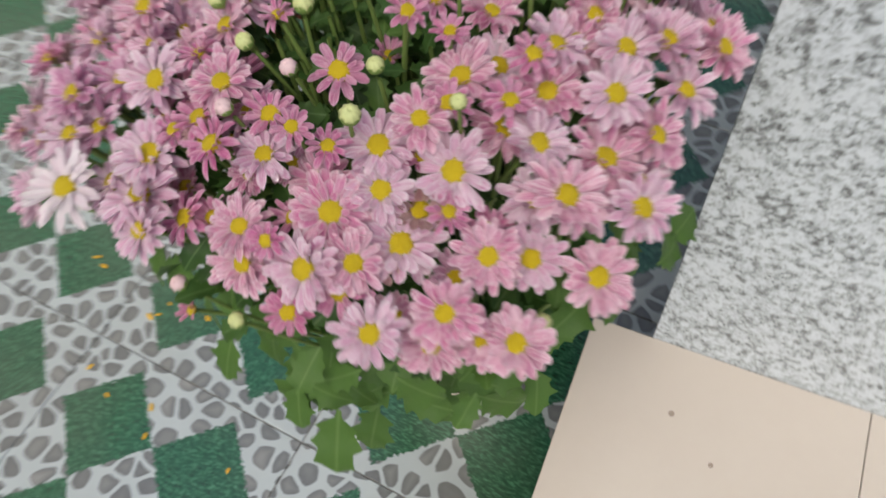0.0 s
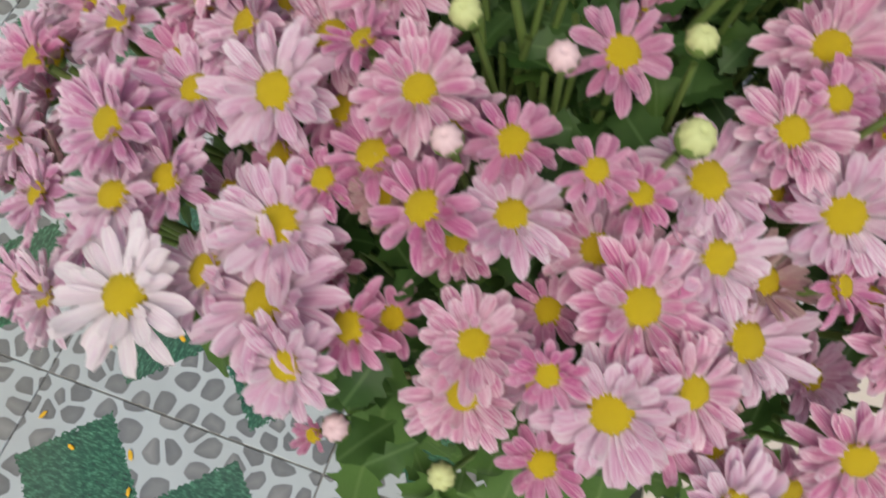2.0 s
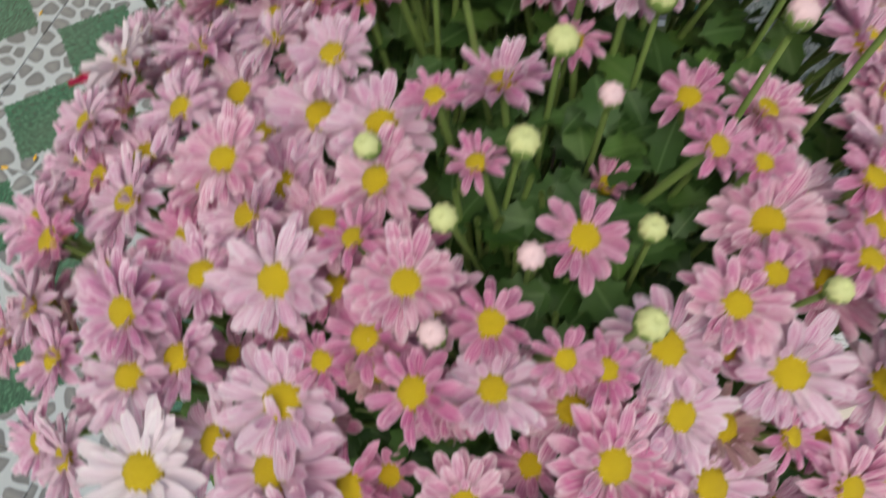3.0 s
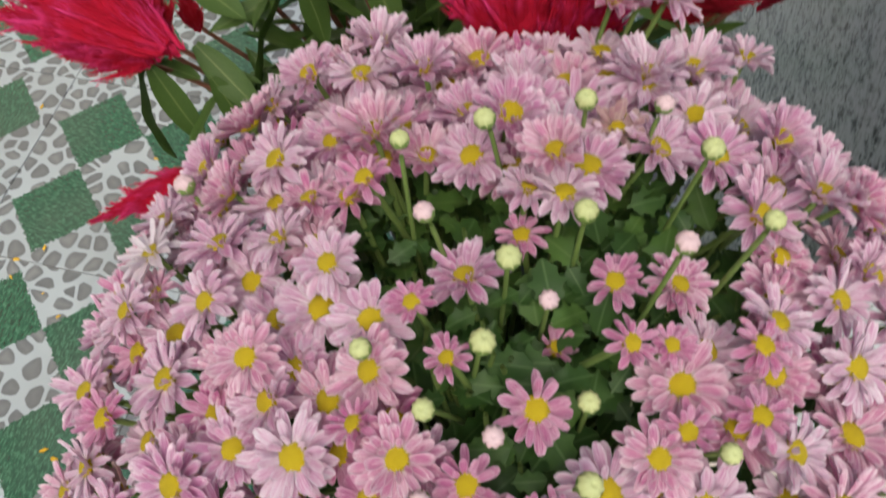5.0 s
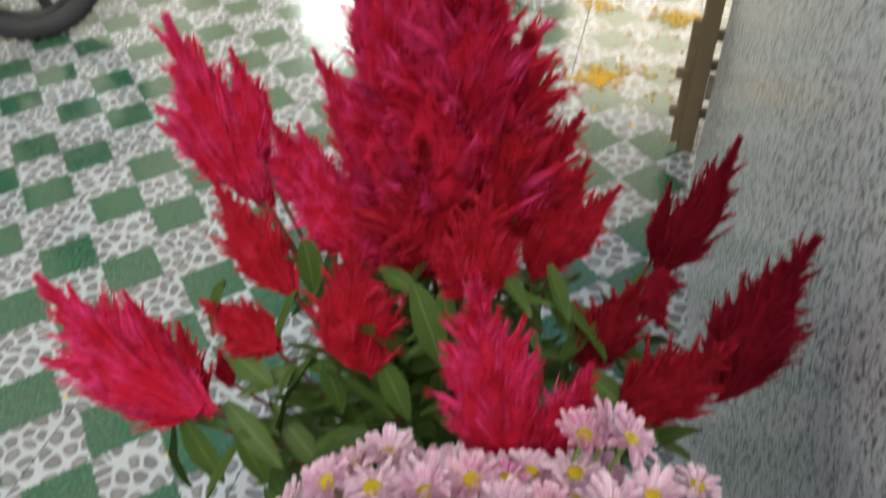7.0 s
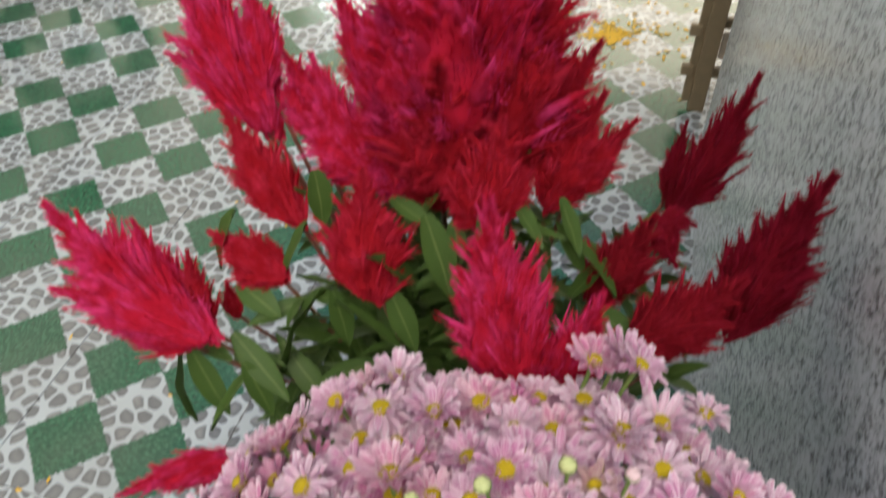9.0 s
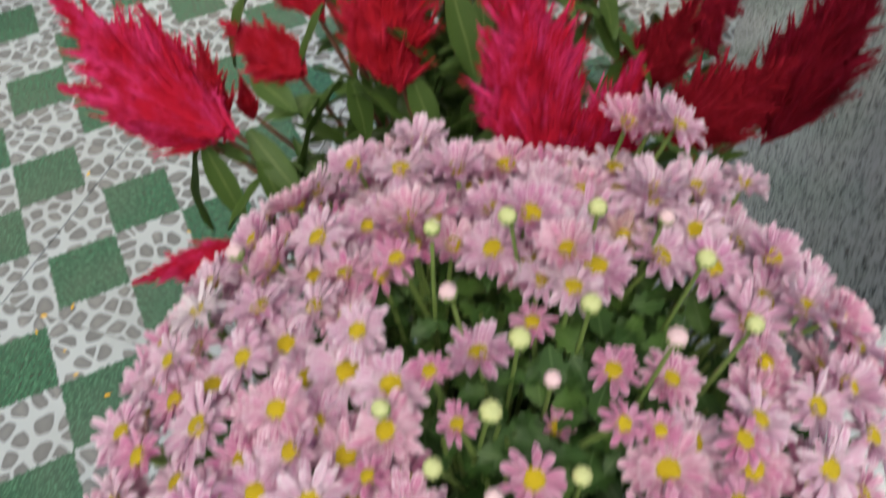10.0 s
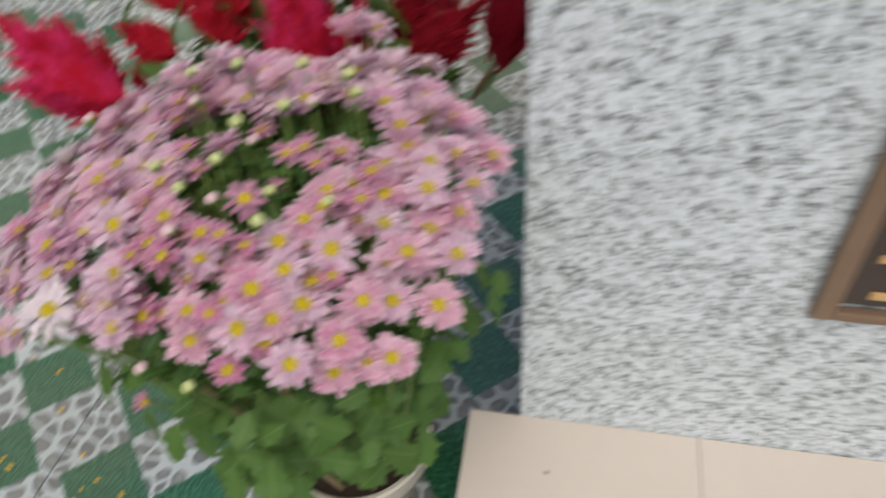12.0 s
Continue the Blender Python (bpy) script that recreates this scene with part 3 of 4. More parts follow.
    # where the open blossoms stand and how wide they are, in millimetres, from the front of the plant to its back
    front = [(137, -32, 742, 34), (26, -30, 704, 37), (122, -14, 744, 50), (214, -12, 755, 22), (148, -11, 733, 32), (190, -7, 746, 34), (310, 0, 732, 38), (257, 1, 743, 35), (61, 1, 751, 36), (4, 6, 711, 34), (120, 7, 756, 42), (345, 12, 704, 38), (75, 12, 752, 38), (166, 17, 777, 32), (53, 20, 762, 38), (131, 22, 766, 23), (271, 25, 736, 44), (190, 28, 768, 35), (144, 32, 772, 31), (279, -25, 727, 38), (190, -18, 722, 36), (235, -14, 744, 40), (253, -12, 732, 32), (222, -27, 705, 30), (303, -8, 700, 34), (328, 6, 702, 34)]
    middle = [(210, 36, 791, 21), (317, 37, 737, 36), (75, 42, 763, 35), (224, 42, 776, 23), (107, 42, 775, 43), (291, 45, 752, 24), (-1, 45, 746, 31), (184, 47, 777, 30), (154, 49, 787, 34), (308, 54, 732, 26), (132, 59, 790, 23), (243, 59, 767, 41), (372, 60, 718, 38), (87, 63, 776, 38), (285, 63, 762, 44), (22, 70, 748, 42), (261, 75, 779, 33), (344, 77, 757, 41), (75, 78, 787, 34), (132, 83, 789, 35), (93, 83, 769, 34), (21, 41, 735, 36), (49, 37, 745, 35), (-18, 24, 712, 36), (-31, 12, 698, 36), (-34, 62, 718, 38), (4, -26, 690, 34)]
    upper = [(381, 93, 745, 38), (320, 94, 768, 38), (-13, 100, 750, 34), (300, 101, 784, 28), (126, 107, 788, 37), (35, 108, 766, 38), (-2, 113, 748, 33), (267, 109, 780, 38), (258, 118, 800, 20), (52, 126, 760, 37), (100, 128, 796, 33), (299, 132, 787, 28), (345, 137, 771, 38), (371, 141, 745, 38), (29, 142, 766, 40), (306, 147, 784, 34), (62, 148, 773, 37), (262, 158, 781, 33), (338, 170, 771, 36), (105, 174, 802, 27), (81, 149, 770, 37), (-21, 109, 730, 36), (311, 190, 768, 36)]
    back = [(202, 182, 806, 34), (185, 183, 803, 30), (68, 189, 755, 40), (194, 196, 818, 33), (41, 198, 767, 42), (100, 208, 796, 44), (127, 209, 779, 40), (385, 210, 752, 38), (169, 222, 808, 42), (-21, 234, 723, 40), (142, 237, 785, 42), (337, 245, 759, 44), (111, 265, 784, 44), (233, 278, 782, 46), (292, 282, 751, 44), (260, 306, 769, 46), (290, 327, 762, 40), (20, 175, 762, 40), (325, 220, 786, 40), (345, 222, 780, 38)]
    rim = [(72, 300, 762, 46), (106, 285, 762, 46), (137, 290, 768, 47), (35, 270, 757, 44), (70, 270, 765, 44), (190, 280, 770, 44), (234, 285, 783, 46), (209, 330, 790, 40), (227, 340, 792, 40), (240, 330, 797, 38), (165, 270, 775, 44), (5, 235, 745, 42), (10, 255, 738, 40), (-10, 200, 742, 40), (-25, 165, 735, 38), (-30, 145, 726, 38), (120, 312, 745, 42), (175, 318, 748, 42), (45, 300, 735, 42), (310, 262, 770, 42), (355, 190, 766, 40), (375, 175, 748, 38)]
    taken = []
    for row in (front, middle, upper, back, rim):
        for x, y, z, wide in row:
            x = x if x < 330 else 330 + (x - 330) * 0.97
            p = Vector((x, y, z)) / 1000
            taken.append(p)
            kind = "deep" if wide < 33 else None
            if (y > 160 and rng.random() < 0.5) or (x < 70 and rng.random() < 0.4) or wide in (50, 42, 44):
                kind = "pale"
            if kind is None:
                kind = rng.choices(("pink", "pale"), (75, 25))[0]
            if row in (back, rim) and rng.random() < 0.55:
                kind = "cup"
            blossom(p, kind, wide * rng.uniform(1.05, 1.16) / 1000)
    for x, y, z, kind, size in ((78, -28, 744, "white", 0.050), (96, -10, 738, "pale", 0.046), (207, 83, 784, "deep", 0.036), (163, 138, 790, "pink", 0.040), (235, 18, 754, "pink", 0.046), (271, 88, 782, "deep", 0.028), (185, 166, 787, "deep", 0.028), (166, 92, 801, "deep", 0.024), (145, 113, 804, "deep", 0.024), (211, 124, 758, "half", 0.026), (240, 109, 815, "deep", 0.025), (232, 150, 787, "deep", 0.030), (-13, 135, 752, "white", 0.042), (160, -2, 728, "half", 0.030), (272, 46, 740, "withered", 0.040), (2, 18, 705, "withered", 0.036), (222, 236, 790, "withered", 0.034), (262, 12, 728, "withered", 0.036), (150, 24, 764, "withered", 0.028), (-15, 60, 722, "withered", 0.034)):
        p = Vector((x, y, z)) / 1000
        taken.append(p)
        blossom(p, kind, size)
    # the rest of the crowd, thinner in the green gaps
    gaps = ((0.225, 0.090, 0.035, 0.045), (0.178, 0.090, 0.032, 0.032), (0.215, 0.125, 0.058, 0.050), (0.165, 0.135, 0.040, 0.045), (0.255, 0.185, 0.050, 0.045), (0.180, 0.005, 0.022, 0.020), (0.245, 0.01, 0.018, 0.014))
    tries = 0
    added = 0
    while tries < 4000 and added < 95:
        tries += 1
        a, q = rng.uniform(0, 2 * math.pi), math.sqrt(rng.uniform(0.15, 1.22))
        x, y = 0.178 + 0.215 * q * math.cos(a), 0.135 + 0.185 * q * math.sin(a)
        if x > 0.374 or (x > 0.33 and y < 0.04) or y > 0.335 or (y < 0.03 and x > 0.0):
            continue
        if any(((x - gx) / rx) ** 2 + ((y - gy) / ry) ** 2 < 1 for gx, gy, rx, ry in gaps):
            continue
        p = Vector((x, y, dome_z(x, y) - rng.uniform(0.004, 0.020) - max(0, q - 1.0) * 0.16))
        if any((p - t).length < 0.0225 for t in taken):
            continue
        taken.append(p)
        added += 1
        blossom(p)
    # smaller blossoms that fill the front below the open ones
    tries = added = 0
    while tries < 1500 and added < 16:
        tries += 1
        x, y = rng.uniform(0.02, 0.32), rng.uniform(-0.010, 0.06)
        if any(((x - gx) / rx) ** 2 + ((y - gy) / ry) ** 2 < 1 for gx, gy, rx, ry in gaps):
            continue
        p = Vector((x, y, dome_z(x, y) - rng.uniform(0.020, 0.036)))
        if any((p - t).length < 0.024 for t in taken):
            continue
        taken.append(p)
        added += 1
        blossom(p, rng.choice(("deep", "pink", "cup")), rng.uniform(0.028, 0.036))
    # buds on their own stalks
    bud_spots = [(126, 177, 832), (145, 145, 827), (161, 196, 832), (204, 230, 815), (241, 234, 815), (262, 200, 830), (213, 167, 815), (253, 144, 840), (285, 160, 842), (184, 136, 817), (204, 122, 812), (180, 100, 806), (162, 68, 801), (192, 64, 798), (228, 89, 790), (233, 55, 790), (168, 34, 788), (284, 77, 800), (129, 88, 801), (1, 169, 771), (-50, 140, 705), (-42, 125, 695), (150, -38, 700), (190, -40, 690), (350, 35, 690), (352, 25, 672)]
    for k, (x, y, z) in enumerate(bud_spots):
        p = Vector((x, y, z)) / 1000
        n = outward(p, 1.2)
        size = rng.uniform(0.0088, 0.0118)
        ball, cup = buds[k % 3]
        bud = put("bud", ball, plant, inv @ facing(p, n, rng.uniform(0, 6), size))
        put("bud_cup", cup, bud, None, "green bud cup")
        stem_to(p - n * 0.006, n, 0.0013)
    # bare shoots that stand in the green gaps
    for k in range(46):
        gx, gy, rx, ry = gaps[k % 5]
        x, y = gx + rx * rng.uniform(-0.9, 0.9), gy + ry * rng.uniform(-0.9, 0.9)
        stem_to(Vector((x, y, dome_z(x, y) - rng.uniform(0.012, 0.040))), Vector((rng.uniform(-0.25, 0.25), rng.uniform(-0.3, 0.2), 1)).normalized(), 0.0014)
    blossom(Vector((0.128, -0.036, 0.640)), "half", 0.022)
    for v, f in stems:
        put("stem", mesh_from("stem", v, f, None, True, (M_STEM,)), plant, inv)
    # thin support canes with plastic ties
    for foot, top, at in (((0.170, 0.130, 0.16), (0.148, 0.010, 0.600), 0.78), ((0.215, 0.140, 0.16), (0.222, 0.022, 0.610), 0.86)):
        foot, top = Vector(foot), Vector(top)
        v, f = tube_arrays([foot, foot.lerp(top, 0.5), top], [0.0030, 0.0028, 0.0024], 8)
        cane = put("support_cane", mesh_from("support_cane", v, f, None, True, (M_CANE,)), plant, inv, "thin tan support cane")
        ring = lathe([(0.0034, -0.003), (0.0062, -0.003), (0.0062, 0.003), (0.0034, 0.003), (0.0034, -0.003)], 12)
        part("plant_tie", ring, M_TIE, cane, "teal plastic tie", facing(foot.lerp(top, at), top - foot, 0.0, (1.6, 1.1, 1.0)))

    # leaves: a loose inner mass, an upper layer in the gaps and a skirt above the pot
    def leaf(p, n, size, az):
        q = facing(p, n, az, size)
        put("leaf", rng.choice(leaves), plant, inv @ q)

    for k in range(450):
        t = rng.random()
        a = rng.uniform(0, 2 * math.pi)
        if k < 185:
            if k < 85:
                a = rng.uniform(3.3, 5.6)
            z = rng.uniform(0.35, 0.64)
            rad = 0.085 + 0.105 * (z - 0.17) / 0.45
            rad *= rng.uniform(0.88, 1.22)
            cx, cy = POT_AT.x * (1 - (z - 0.2) * 1.2) + HEART.x * (z - 0.2) * 1.2, POT_AT.y * (1 - (z - 0.2) * 1.4) + HEART.y * (z - 0.2) * 1.4
            p = Vector((cx + rad * math.cos(a), cy + rad * math.sin(a), z))
            n = Vector((math.cos(a) * 0.8, math.sin(a) * 0.8, rng.uniform(0.3, 1.0))).normalized()
            size = rng.uniform(0.032, 0.054)
        else:
            q = math.sqrt(t)
            x, y = 0.185 + 0.175 * q * math.cos(a), 0.135 + 0.165 * q * math.sin(a)
            p = Vector((x, y, dome_z(x, y) - rng.uniform(0.030, 0.13)))
            n = Vector((rng.uniform(-0.5, 0.5), rng.uniform(-0.5, 0.5), 1)).normalized()
            size = rng.uniform(0.016, 0.029)
        if p.x > 0.36 and p.y > 0.22:
            continue
        leaf(p, n, size, rng.uniform(0, 6.28))

    # the crowded foliage deeper down, too thick to tell leaf from leaf, its shade put into a darker leaf colour
    base = [(np.array([v.co[:] for v in me.vertices]), [tuple(q.vertices) for q in me.polygons], np.array([d.uv[:] for d in me.uv_layers[0].data])) for me in leaves]
    verts, faces, loop_uv = [], [], []
    for k in range(760):
        a = rng.uniform(0, 2 * math.pi)
        if k < 250:
            z = rng.uniform(0.29, 0.62)
            rad = (0.070 + 0.105 * (z - 0.17) / 0.45) * math.sqrt(rng.uniform(0.2, 1.0))
            t = (z - 0.2) * 1.4
            p = Vector((POT_AT.x + (HEART.x - POT_AT.x) * t + rad * math.cos(a), POT_AT.y + (HEART.y - POT_AT.y) * t + rad * math.sin(a), z))
            n = Vector((math.cos(a) * 0.7, math.sin(a) * 0.7, rng.uniform(0.4, 1.0)))
            size = rng.uniform(0.035, 0.060)
        elif k < 480:
            gx, gy, rx, ry = rng.choice(gaps)
            x, y = gx + rx * rng.uniform(-1, 1), gy + ry * rng.uniform(-1, 1)
            p = Vector((x, y, dome_z(x, y) - rng.uniform(0.028, 0.085)))
            n = Vector((rng.uniform(-0.5, 0.5), rng.uniform(-0.6, 0.4), 1))
            size = rng.uniform(0.014, 0.027)
        else:
            q = math.sqrt(rng.random())
            x, y = 0.185 + 0.180 * q * math.cos(a), 0.135 + 0.165 * q * math.sin(a)
            p = Vector((x, y, dome_z(x, y) - rng.uniform(0.035, 0.10)))
            n = Vector((rng.uniform(-0.6, 0.6), rng.uniform(-0.6, 0.6), 1))
            size = rng.uniform(0.017, 0.030)
        if p.x > 0.355 and p.y > 0.20:
            continue
        v, f, u = rng.choice(base)
        m = np.array((inv @ facing(p, n.normalized(), rng.uniform(0, 6.28), size)))
        off = len(verts)
        verts.extend(map(tuple, v @ m[:3, :3].T + m[:3, 3]))
        faces.extend(tuple(i + off for i in q) for q in f)
        loop_uv.append(u)
    me = mesh_from("foliage", verts, faces, None, True, (M_LEAF_SHADED,))
    layer = me.uv_layers.new(name="UVMap")
    layer.data.foreach_set("uv", np.concatenate(loop_uv).astype(np.float32).ravel())
    tagged(put("foliage", me, plant), "dense green lower foliage, coloured darker for the shade inside the plant", kind="stuff")
    return plant


chrysanthemum()

# ---- the celosia plant ----


def plume_mesh(name, material, seed, spikes=120, hairs=6500, flat=0.72):
    """A feathery flower plume 1 tall along z and 1 wide: a flame-shaped velvety body set with pointed spikelets."""
    r = random.Random(seed)
    verts, faces, uvs = [], [], []
    lean = (r.uniform(-0.10, 0.10), r.uniform(-0.08, 0.08))

    def spine(s):
        return Vector((lean[0] * math.sin(3.0 * s), lean[1] * math.sin(2.6 * s), s))

    def half(s):
        return 0.235 * math.sin(math.pi * min(1.0, 0.02 + s / 0.84) ** 0.84) ** 1.1 + 0.040 * (1 - s) + 0.008

    def hair(p, d, ln, wide):
        w = d.cross(Vector((r.uniform(-1, 1), r.uniform(-1, 1), r.uniform(-1, 1)))).normalized() * wide
        k = len(verts)
        verts.extend((p - w, p + w, p + d * ln))
        uvs.extend(((0.35, 0), (0.35, 1), (1.0, 0.5)))
        faces.append((k, k + 1, k + 2))

    def surface(s, a):
        lump = 1 + 0.55 * noise.noise(Vector((math.cos(a) * 2.2, math.sin(a) * 2.2, s * 6 + seed * 3.1)))
        return spine(s) + Vector((math.cos(a), math.sin(a) * flat, 0)) * half(s) * lump

    rings, sides = 22, 22
    for i in range(rings):
        for k in range(sides):
            verts.append(surface(i / (rings - 1), 2 * math.pi * k / sides))
            uvs.append((0.05 + 0.25 * r.random(), 0.5))
    for i in range(rings - 1):
        for k in range(sides):
            q, t = i * sides + k, i * sides + (k + 1) % sides
            faces.append((q, t, t + sides, q + sides))
    for _ in range(hairs):
        s, a = r.random() ** 0.9 * 0.99, r.uniform(0, 2 * math.pi)
        d = Vector((math.cos(a), math.sin(a), 0)) * r.uniform(0.4, 1.0) + Vector((r.uniform(-0.3, 0.3), r.uniform(-0.3, 0.3), r.uniform(0.4, 1.1)))
        hair(surface(s, a), d.normalized(), r.uniform(0.025, 0.095) * (1.2 - 0.5 * s), r.uniform(0.003, 0.006))
    # spikelets, a few long ones among many short, each with a fringe of its own
    for k in range(spikes):
        long_ = k % 3 == 0
        s = 0.01 + 0.86 * (k + r.random()) / spikes
        a = k * 2.4 + r.uniform(-0.7, 0.7)
        out = Vector((math.cos(a), math.sin(a) * 0.8, 0))
        d = (out * r.uniform(0.5, 1.3) + Vector((r.uniform(-0.3, 0.3), r.uniform(-0.3, 0.3), r.uniform(0.45, 1.15)))).normalized()
        ln = (r.uniform(0.26, 0.46) if long_ else r.uniform(0.12, 0.26)) * (1.10 - 0.70 * s)
        rad = r.uniform(0.020, 0.034) if long_ else r.uniform(0.012, 0.022)
        root = surface(s, a) - d * ln * 0.25
        side = d.cross(Vector((0.2, 0.1, 1))).normalized()
        up = side.cross(d)
        n0 = len(verts)
        for i, (t, w) in enumerate(((0, 0.8), (0.35, 1.0), (0.7, 0.5), (1.0, 0.04))):
            for j in range(5):
                b = 2 * math.pi * j / 5
                verts.append(root + d * ln * t + Vector((0, 0, 0.12 * ln * t * t)) + (side * math.cos(b) + up * math.sin(b)) * rad * w)
                uvs.append((0.25 + 0.55 * t, 0.5))
        for i in range(3):
            for j in range(5):
                q, t = n0 + i * 5 + j, n0 + i * 5 + (j + 1) % 5
                faces.append((q, t, t + 5, q + 5))
        for _h in range(70 if long_ else 30):
            t, b = r.random(), r.uniform(0, 2 * math.pi)
            o = side * math.cos(b) + up * math.sin(b)
            hair(root + d * ln * t + o * rad * (1 - t) * 0.8, (o * 0.7 + d).normalized(), r.uniform(0.018, 0.058), 0.0035)
    return mesh_from(name, verts, faces, uvs, True, (material,))


def lance_mesh(name, seed):
    r = random.Random(seed)
    verts, uvs, faces = [], [], []
    bend, rows = r.uniform(0.2, 0.7), 9
    for i in range(rows):
        s = i / (rows - 1)
        w = 0.16 * math.sin(math.pi * min(1, 0.06 + s * 0.94)) ** 0.8 * (1 - 0.25 * s)
        for e in (-1, 0, 1):
            verts.append((s, e * w, -bend * s * s * 0.5 + 0.05 * abs(e) + 0.012 * math.sin(14 * s + 2 * e)))
            uvs.append((s, 0.5 + 0.5 * e))
    for i in range(rows - 1):
        for k in range(2):
            a = i * 3 + k
            faces.append((a, a + 1, a + 4, a + 3))
    return mesh_from(name, verts, faces, uvs, True, (M_LANCE,))


def celosia():
    at = Vector((0.06, 0.56, 0.0))
    inv = Matrix.Translation(-at)
    plant = tagged(new("potted_celosia"), "bushy celosia with magenta and red feathery plumes beside granite", "potted plant")
    plant.location = at
    part("pot", lathe([(0.0, 0.002), (0.085, 0.0), (0.090, 0.004), (0.115, 0.165), (0.124, 0.168), (0.125, 0.19), (0.118, 0.192), (0.113, 0.17), (0.0, 0.168)], 48), M_POT_BLACK, plant, "black plastic pot")
    part("soil", lathe([(0.0, 0.178), (0.06, 0.180), (0.113, 0.172)], 32), M_SOIL, plant, "dark soil", smooth=True)
    kinds = {
        "m": [plume_mesh("plume", M_PLUME, s) for s in range(4)],
        "r": [plume_mesh("plume", M_PLUME_RED, 10 + s) for s in range(4)],
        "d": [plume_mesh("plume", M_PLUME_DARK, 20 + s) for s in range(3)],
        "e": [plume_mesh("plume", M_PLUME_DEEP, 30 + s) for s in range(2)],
    }
    lances = [lance_mesh("leaf", s) for s in range(5)]
    # foot and tip of each plume and its width in millimetres, and its colour; d and e are the shaded reds
    near = [
        ((-163, 385, 624), (-371, 450, 703), 108, "m"), ((-190, 385, 606), (-395, 420, 592), 78, "m"), ((-199, 390, 606), (-270, 450, 701), 55, "m"), ((-181, 400, 599), (-195, 430, 695), 46, "r"),
        # the last of these is a dark plume put where shadow lies
        ((11, 410, 706), (-13, 470, 805), 92, "r"), ((165, 345, 705), (118, 389, 868), 92, "m"), ((174, 350, 718), (95, 369, 749), 58, "m"), ((177, 350, 712), (205, 380, 805), 56, "m"), ((167, 370, 669), (102, 380, 666), 40, "d"),
        ((-96, 294, 573), (-190, 230, 569), 44, "m"), ((-170, 440, 589), (-176, 450, 637), 27, "r"),
    ]
    middle = [
        ((-104, 500, 691), (-204, 560, 778), 72, "r"), ((-103, 450, 659), (-203, 480, 675), 64, "r"),
        ((95, 460, 768), (102, 499, 861), 78, "r"), ((101, 460, 776), (59, 470, 796), 40, "r"), ((97, 460, 781), (133, 480, 827), 44, "r"),
        ((-32, 530, 744), (-129, 560, 779), 78, "m"), ((-46, 550, 730), (-114, 600, 829), 66, "m"), ((141, 520, 752), (178, 560, 857), 66, "r"), ((152, 530, 753), (208, 550, 841), 52, "r"),
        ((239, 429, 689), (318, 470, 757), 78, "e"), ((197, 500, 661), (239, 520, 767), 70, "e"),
    ]
    back = [
        ((-176, 600, 724), (-292, 680, 892), 112, "m"), ((-180, 600, 750), (-318, 640, 778), 62, "m"), ((-180, 610, 772), (-213, 660, 872), 56, "m"), ((-114, 580, 742), (-149, 600, 826), 70, "m"),
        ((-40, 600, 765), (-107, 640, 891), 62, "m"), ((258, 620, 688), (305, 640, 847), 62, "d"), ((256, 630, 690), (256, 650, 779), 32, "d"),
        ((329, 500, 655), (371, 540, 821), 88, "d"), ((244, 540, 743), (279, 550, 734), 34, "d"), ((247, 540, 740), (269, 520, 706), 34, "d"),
    ]
    summit = [
        ((40, 555, 735), (62, 520, 1060), 205, "m"), ((0, 562, 735), (-18, 560, 968), 150, "m"), ((80, 560, 745), (124, 552, 975), 150, "r"), ((30, 600, 760), (20, 640, 1000), 150, "m"),
        ((55, 540, 728), (50, 500, 900), 140, "r"), ((105, 556, 780), (168, 556, 905), 66, "r"), ((60, 540, 880), (104, 530, 1050), 76, "m"), ((25, 560, 880), (-12, 560, 1040), 76, "m"), ((20, 530, 735), (-22, 500, 815), 70, "m"),
    ]
    stems = []
    crown = Vector((0.06, 0.555, 0.19))
    for group in (near, middle, back, summit):
        for foot, tip, wide, kind in group:
            a, b = Vector(foot) / 1000, Vector(tip) / 1000
            d = b - a
            h = d.length
            w = wide / 1000 * 1.16
            up = d.normalized()
            across = up.cross(Vector((rng.uniform(-0.25, 0.25), -0.6, 0.8))).normalized()
            turn = Matrix((across, up.cross(across), up)).transposed().to_quaternion()
            put("plume", rng.choice(kinds[kind]), plant, inv @ Matrix.LocRotScale(a, turn, (w, w, h)))
            root = crown + Vector(((a.x - crown.x) * 0.2, (a.y - crown.y) * 0.2, 0))
            mid = root.lerp(a, 0.55) + Vector((0, 0, 0.05))
            pts = [root.lerp(mid, s / 5).lerp(mid.lerp(a + d * 0.15, s / 5), s / 5) for s in range(6)]
            stems.append(tube_arrays(pts, [0.0042 - 0.0004 * s for s in range(6)], 6))
            # leaves along the stalk
            for k in range(5):
                s = rng.uniform(0.35, 0.92)
                p = root.lerp(mid, s).lerp(mid.lerp(a, s), s)
                az = rng.uniform(0, 2 * math.pi)
                way = Vector((math.cos(az), math.sin(az), rng.uniform(-0.5, 0.7)))
                if p.x + way.x * 0.09 > 0.35 or (p.x < -0.08 and p.z > 0.63) or (p.y + way.y * 0.1 < 0.33 and p.z > 0.62):
                    continue
                rot = way.to_track_quat("X", "Z") @ Euler((rng.uniform(-0.6, 0.6), 0, 0)).to_quaternion()
                size = rng.uniform(0.045, 0.080)
                put("leaf", rng.choice(lances), plant, inv @ Matrix.LocRotScale(p, rot, (size, size, size)))
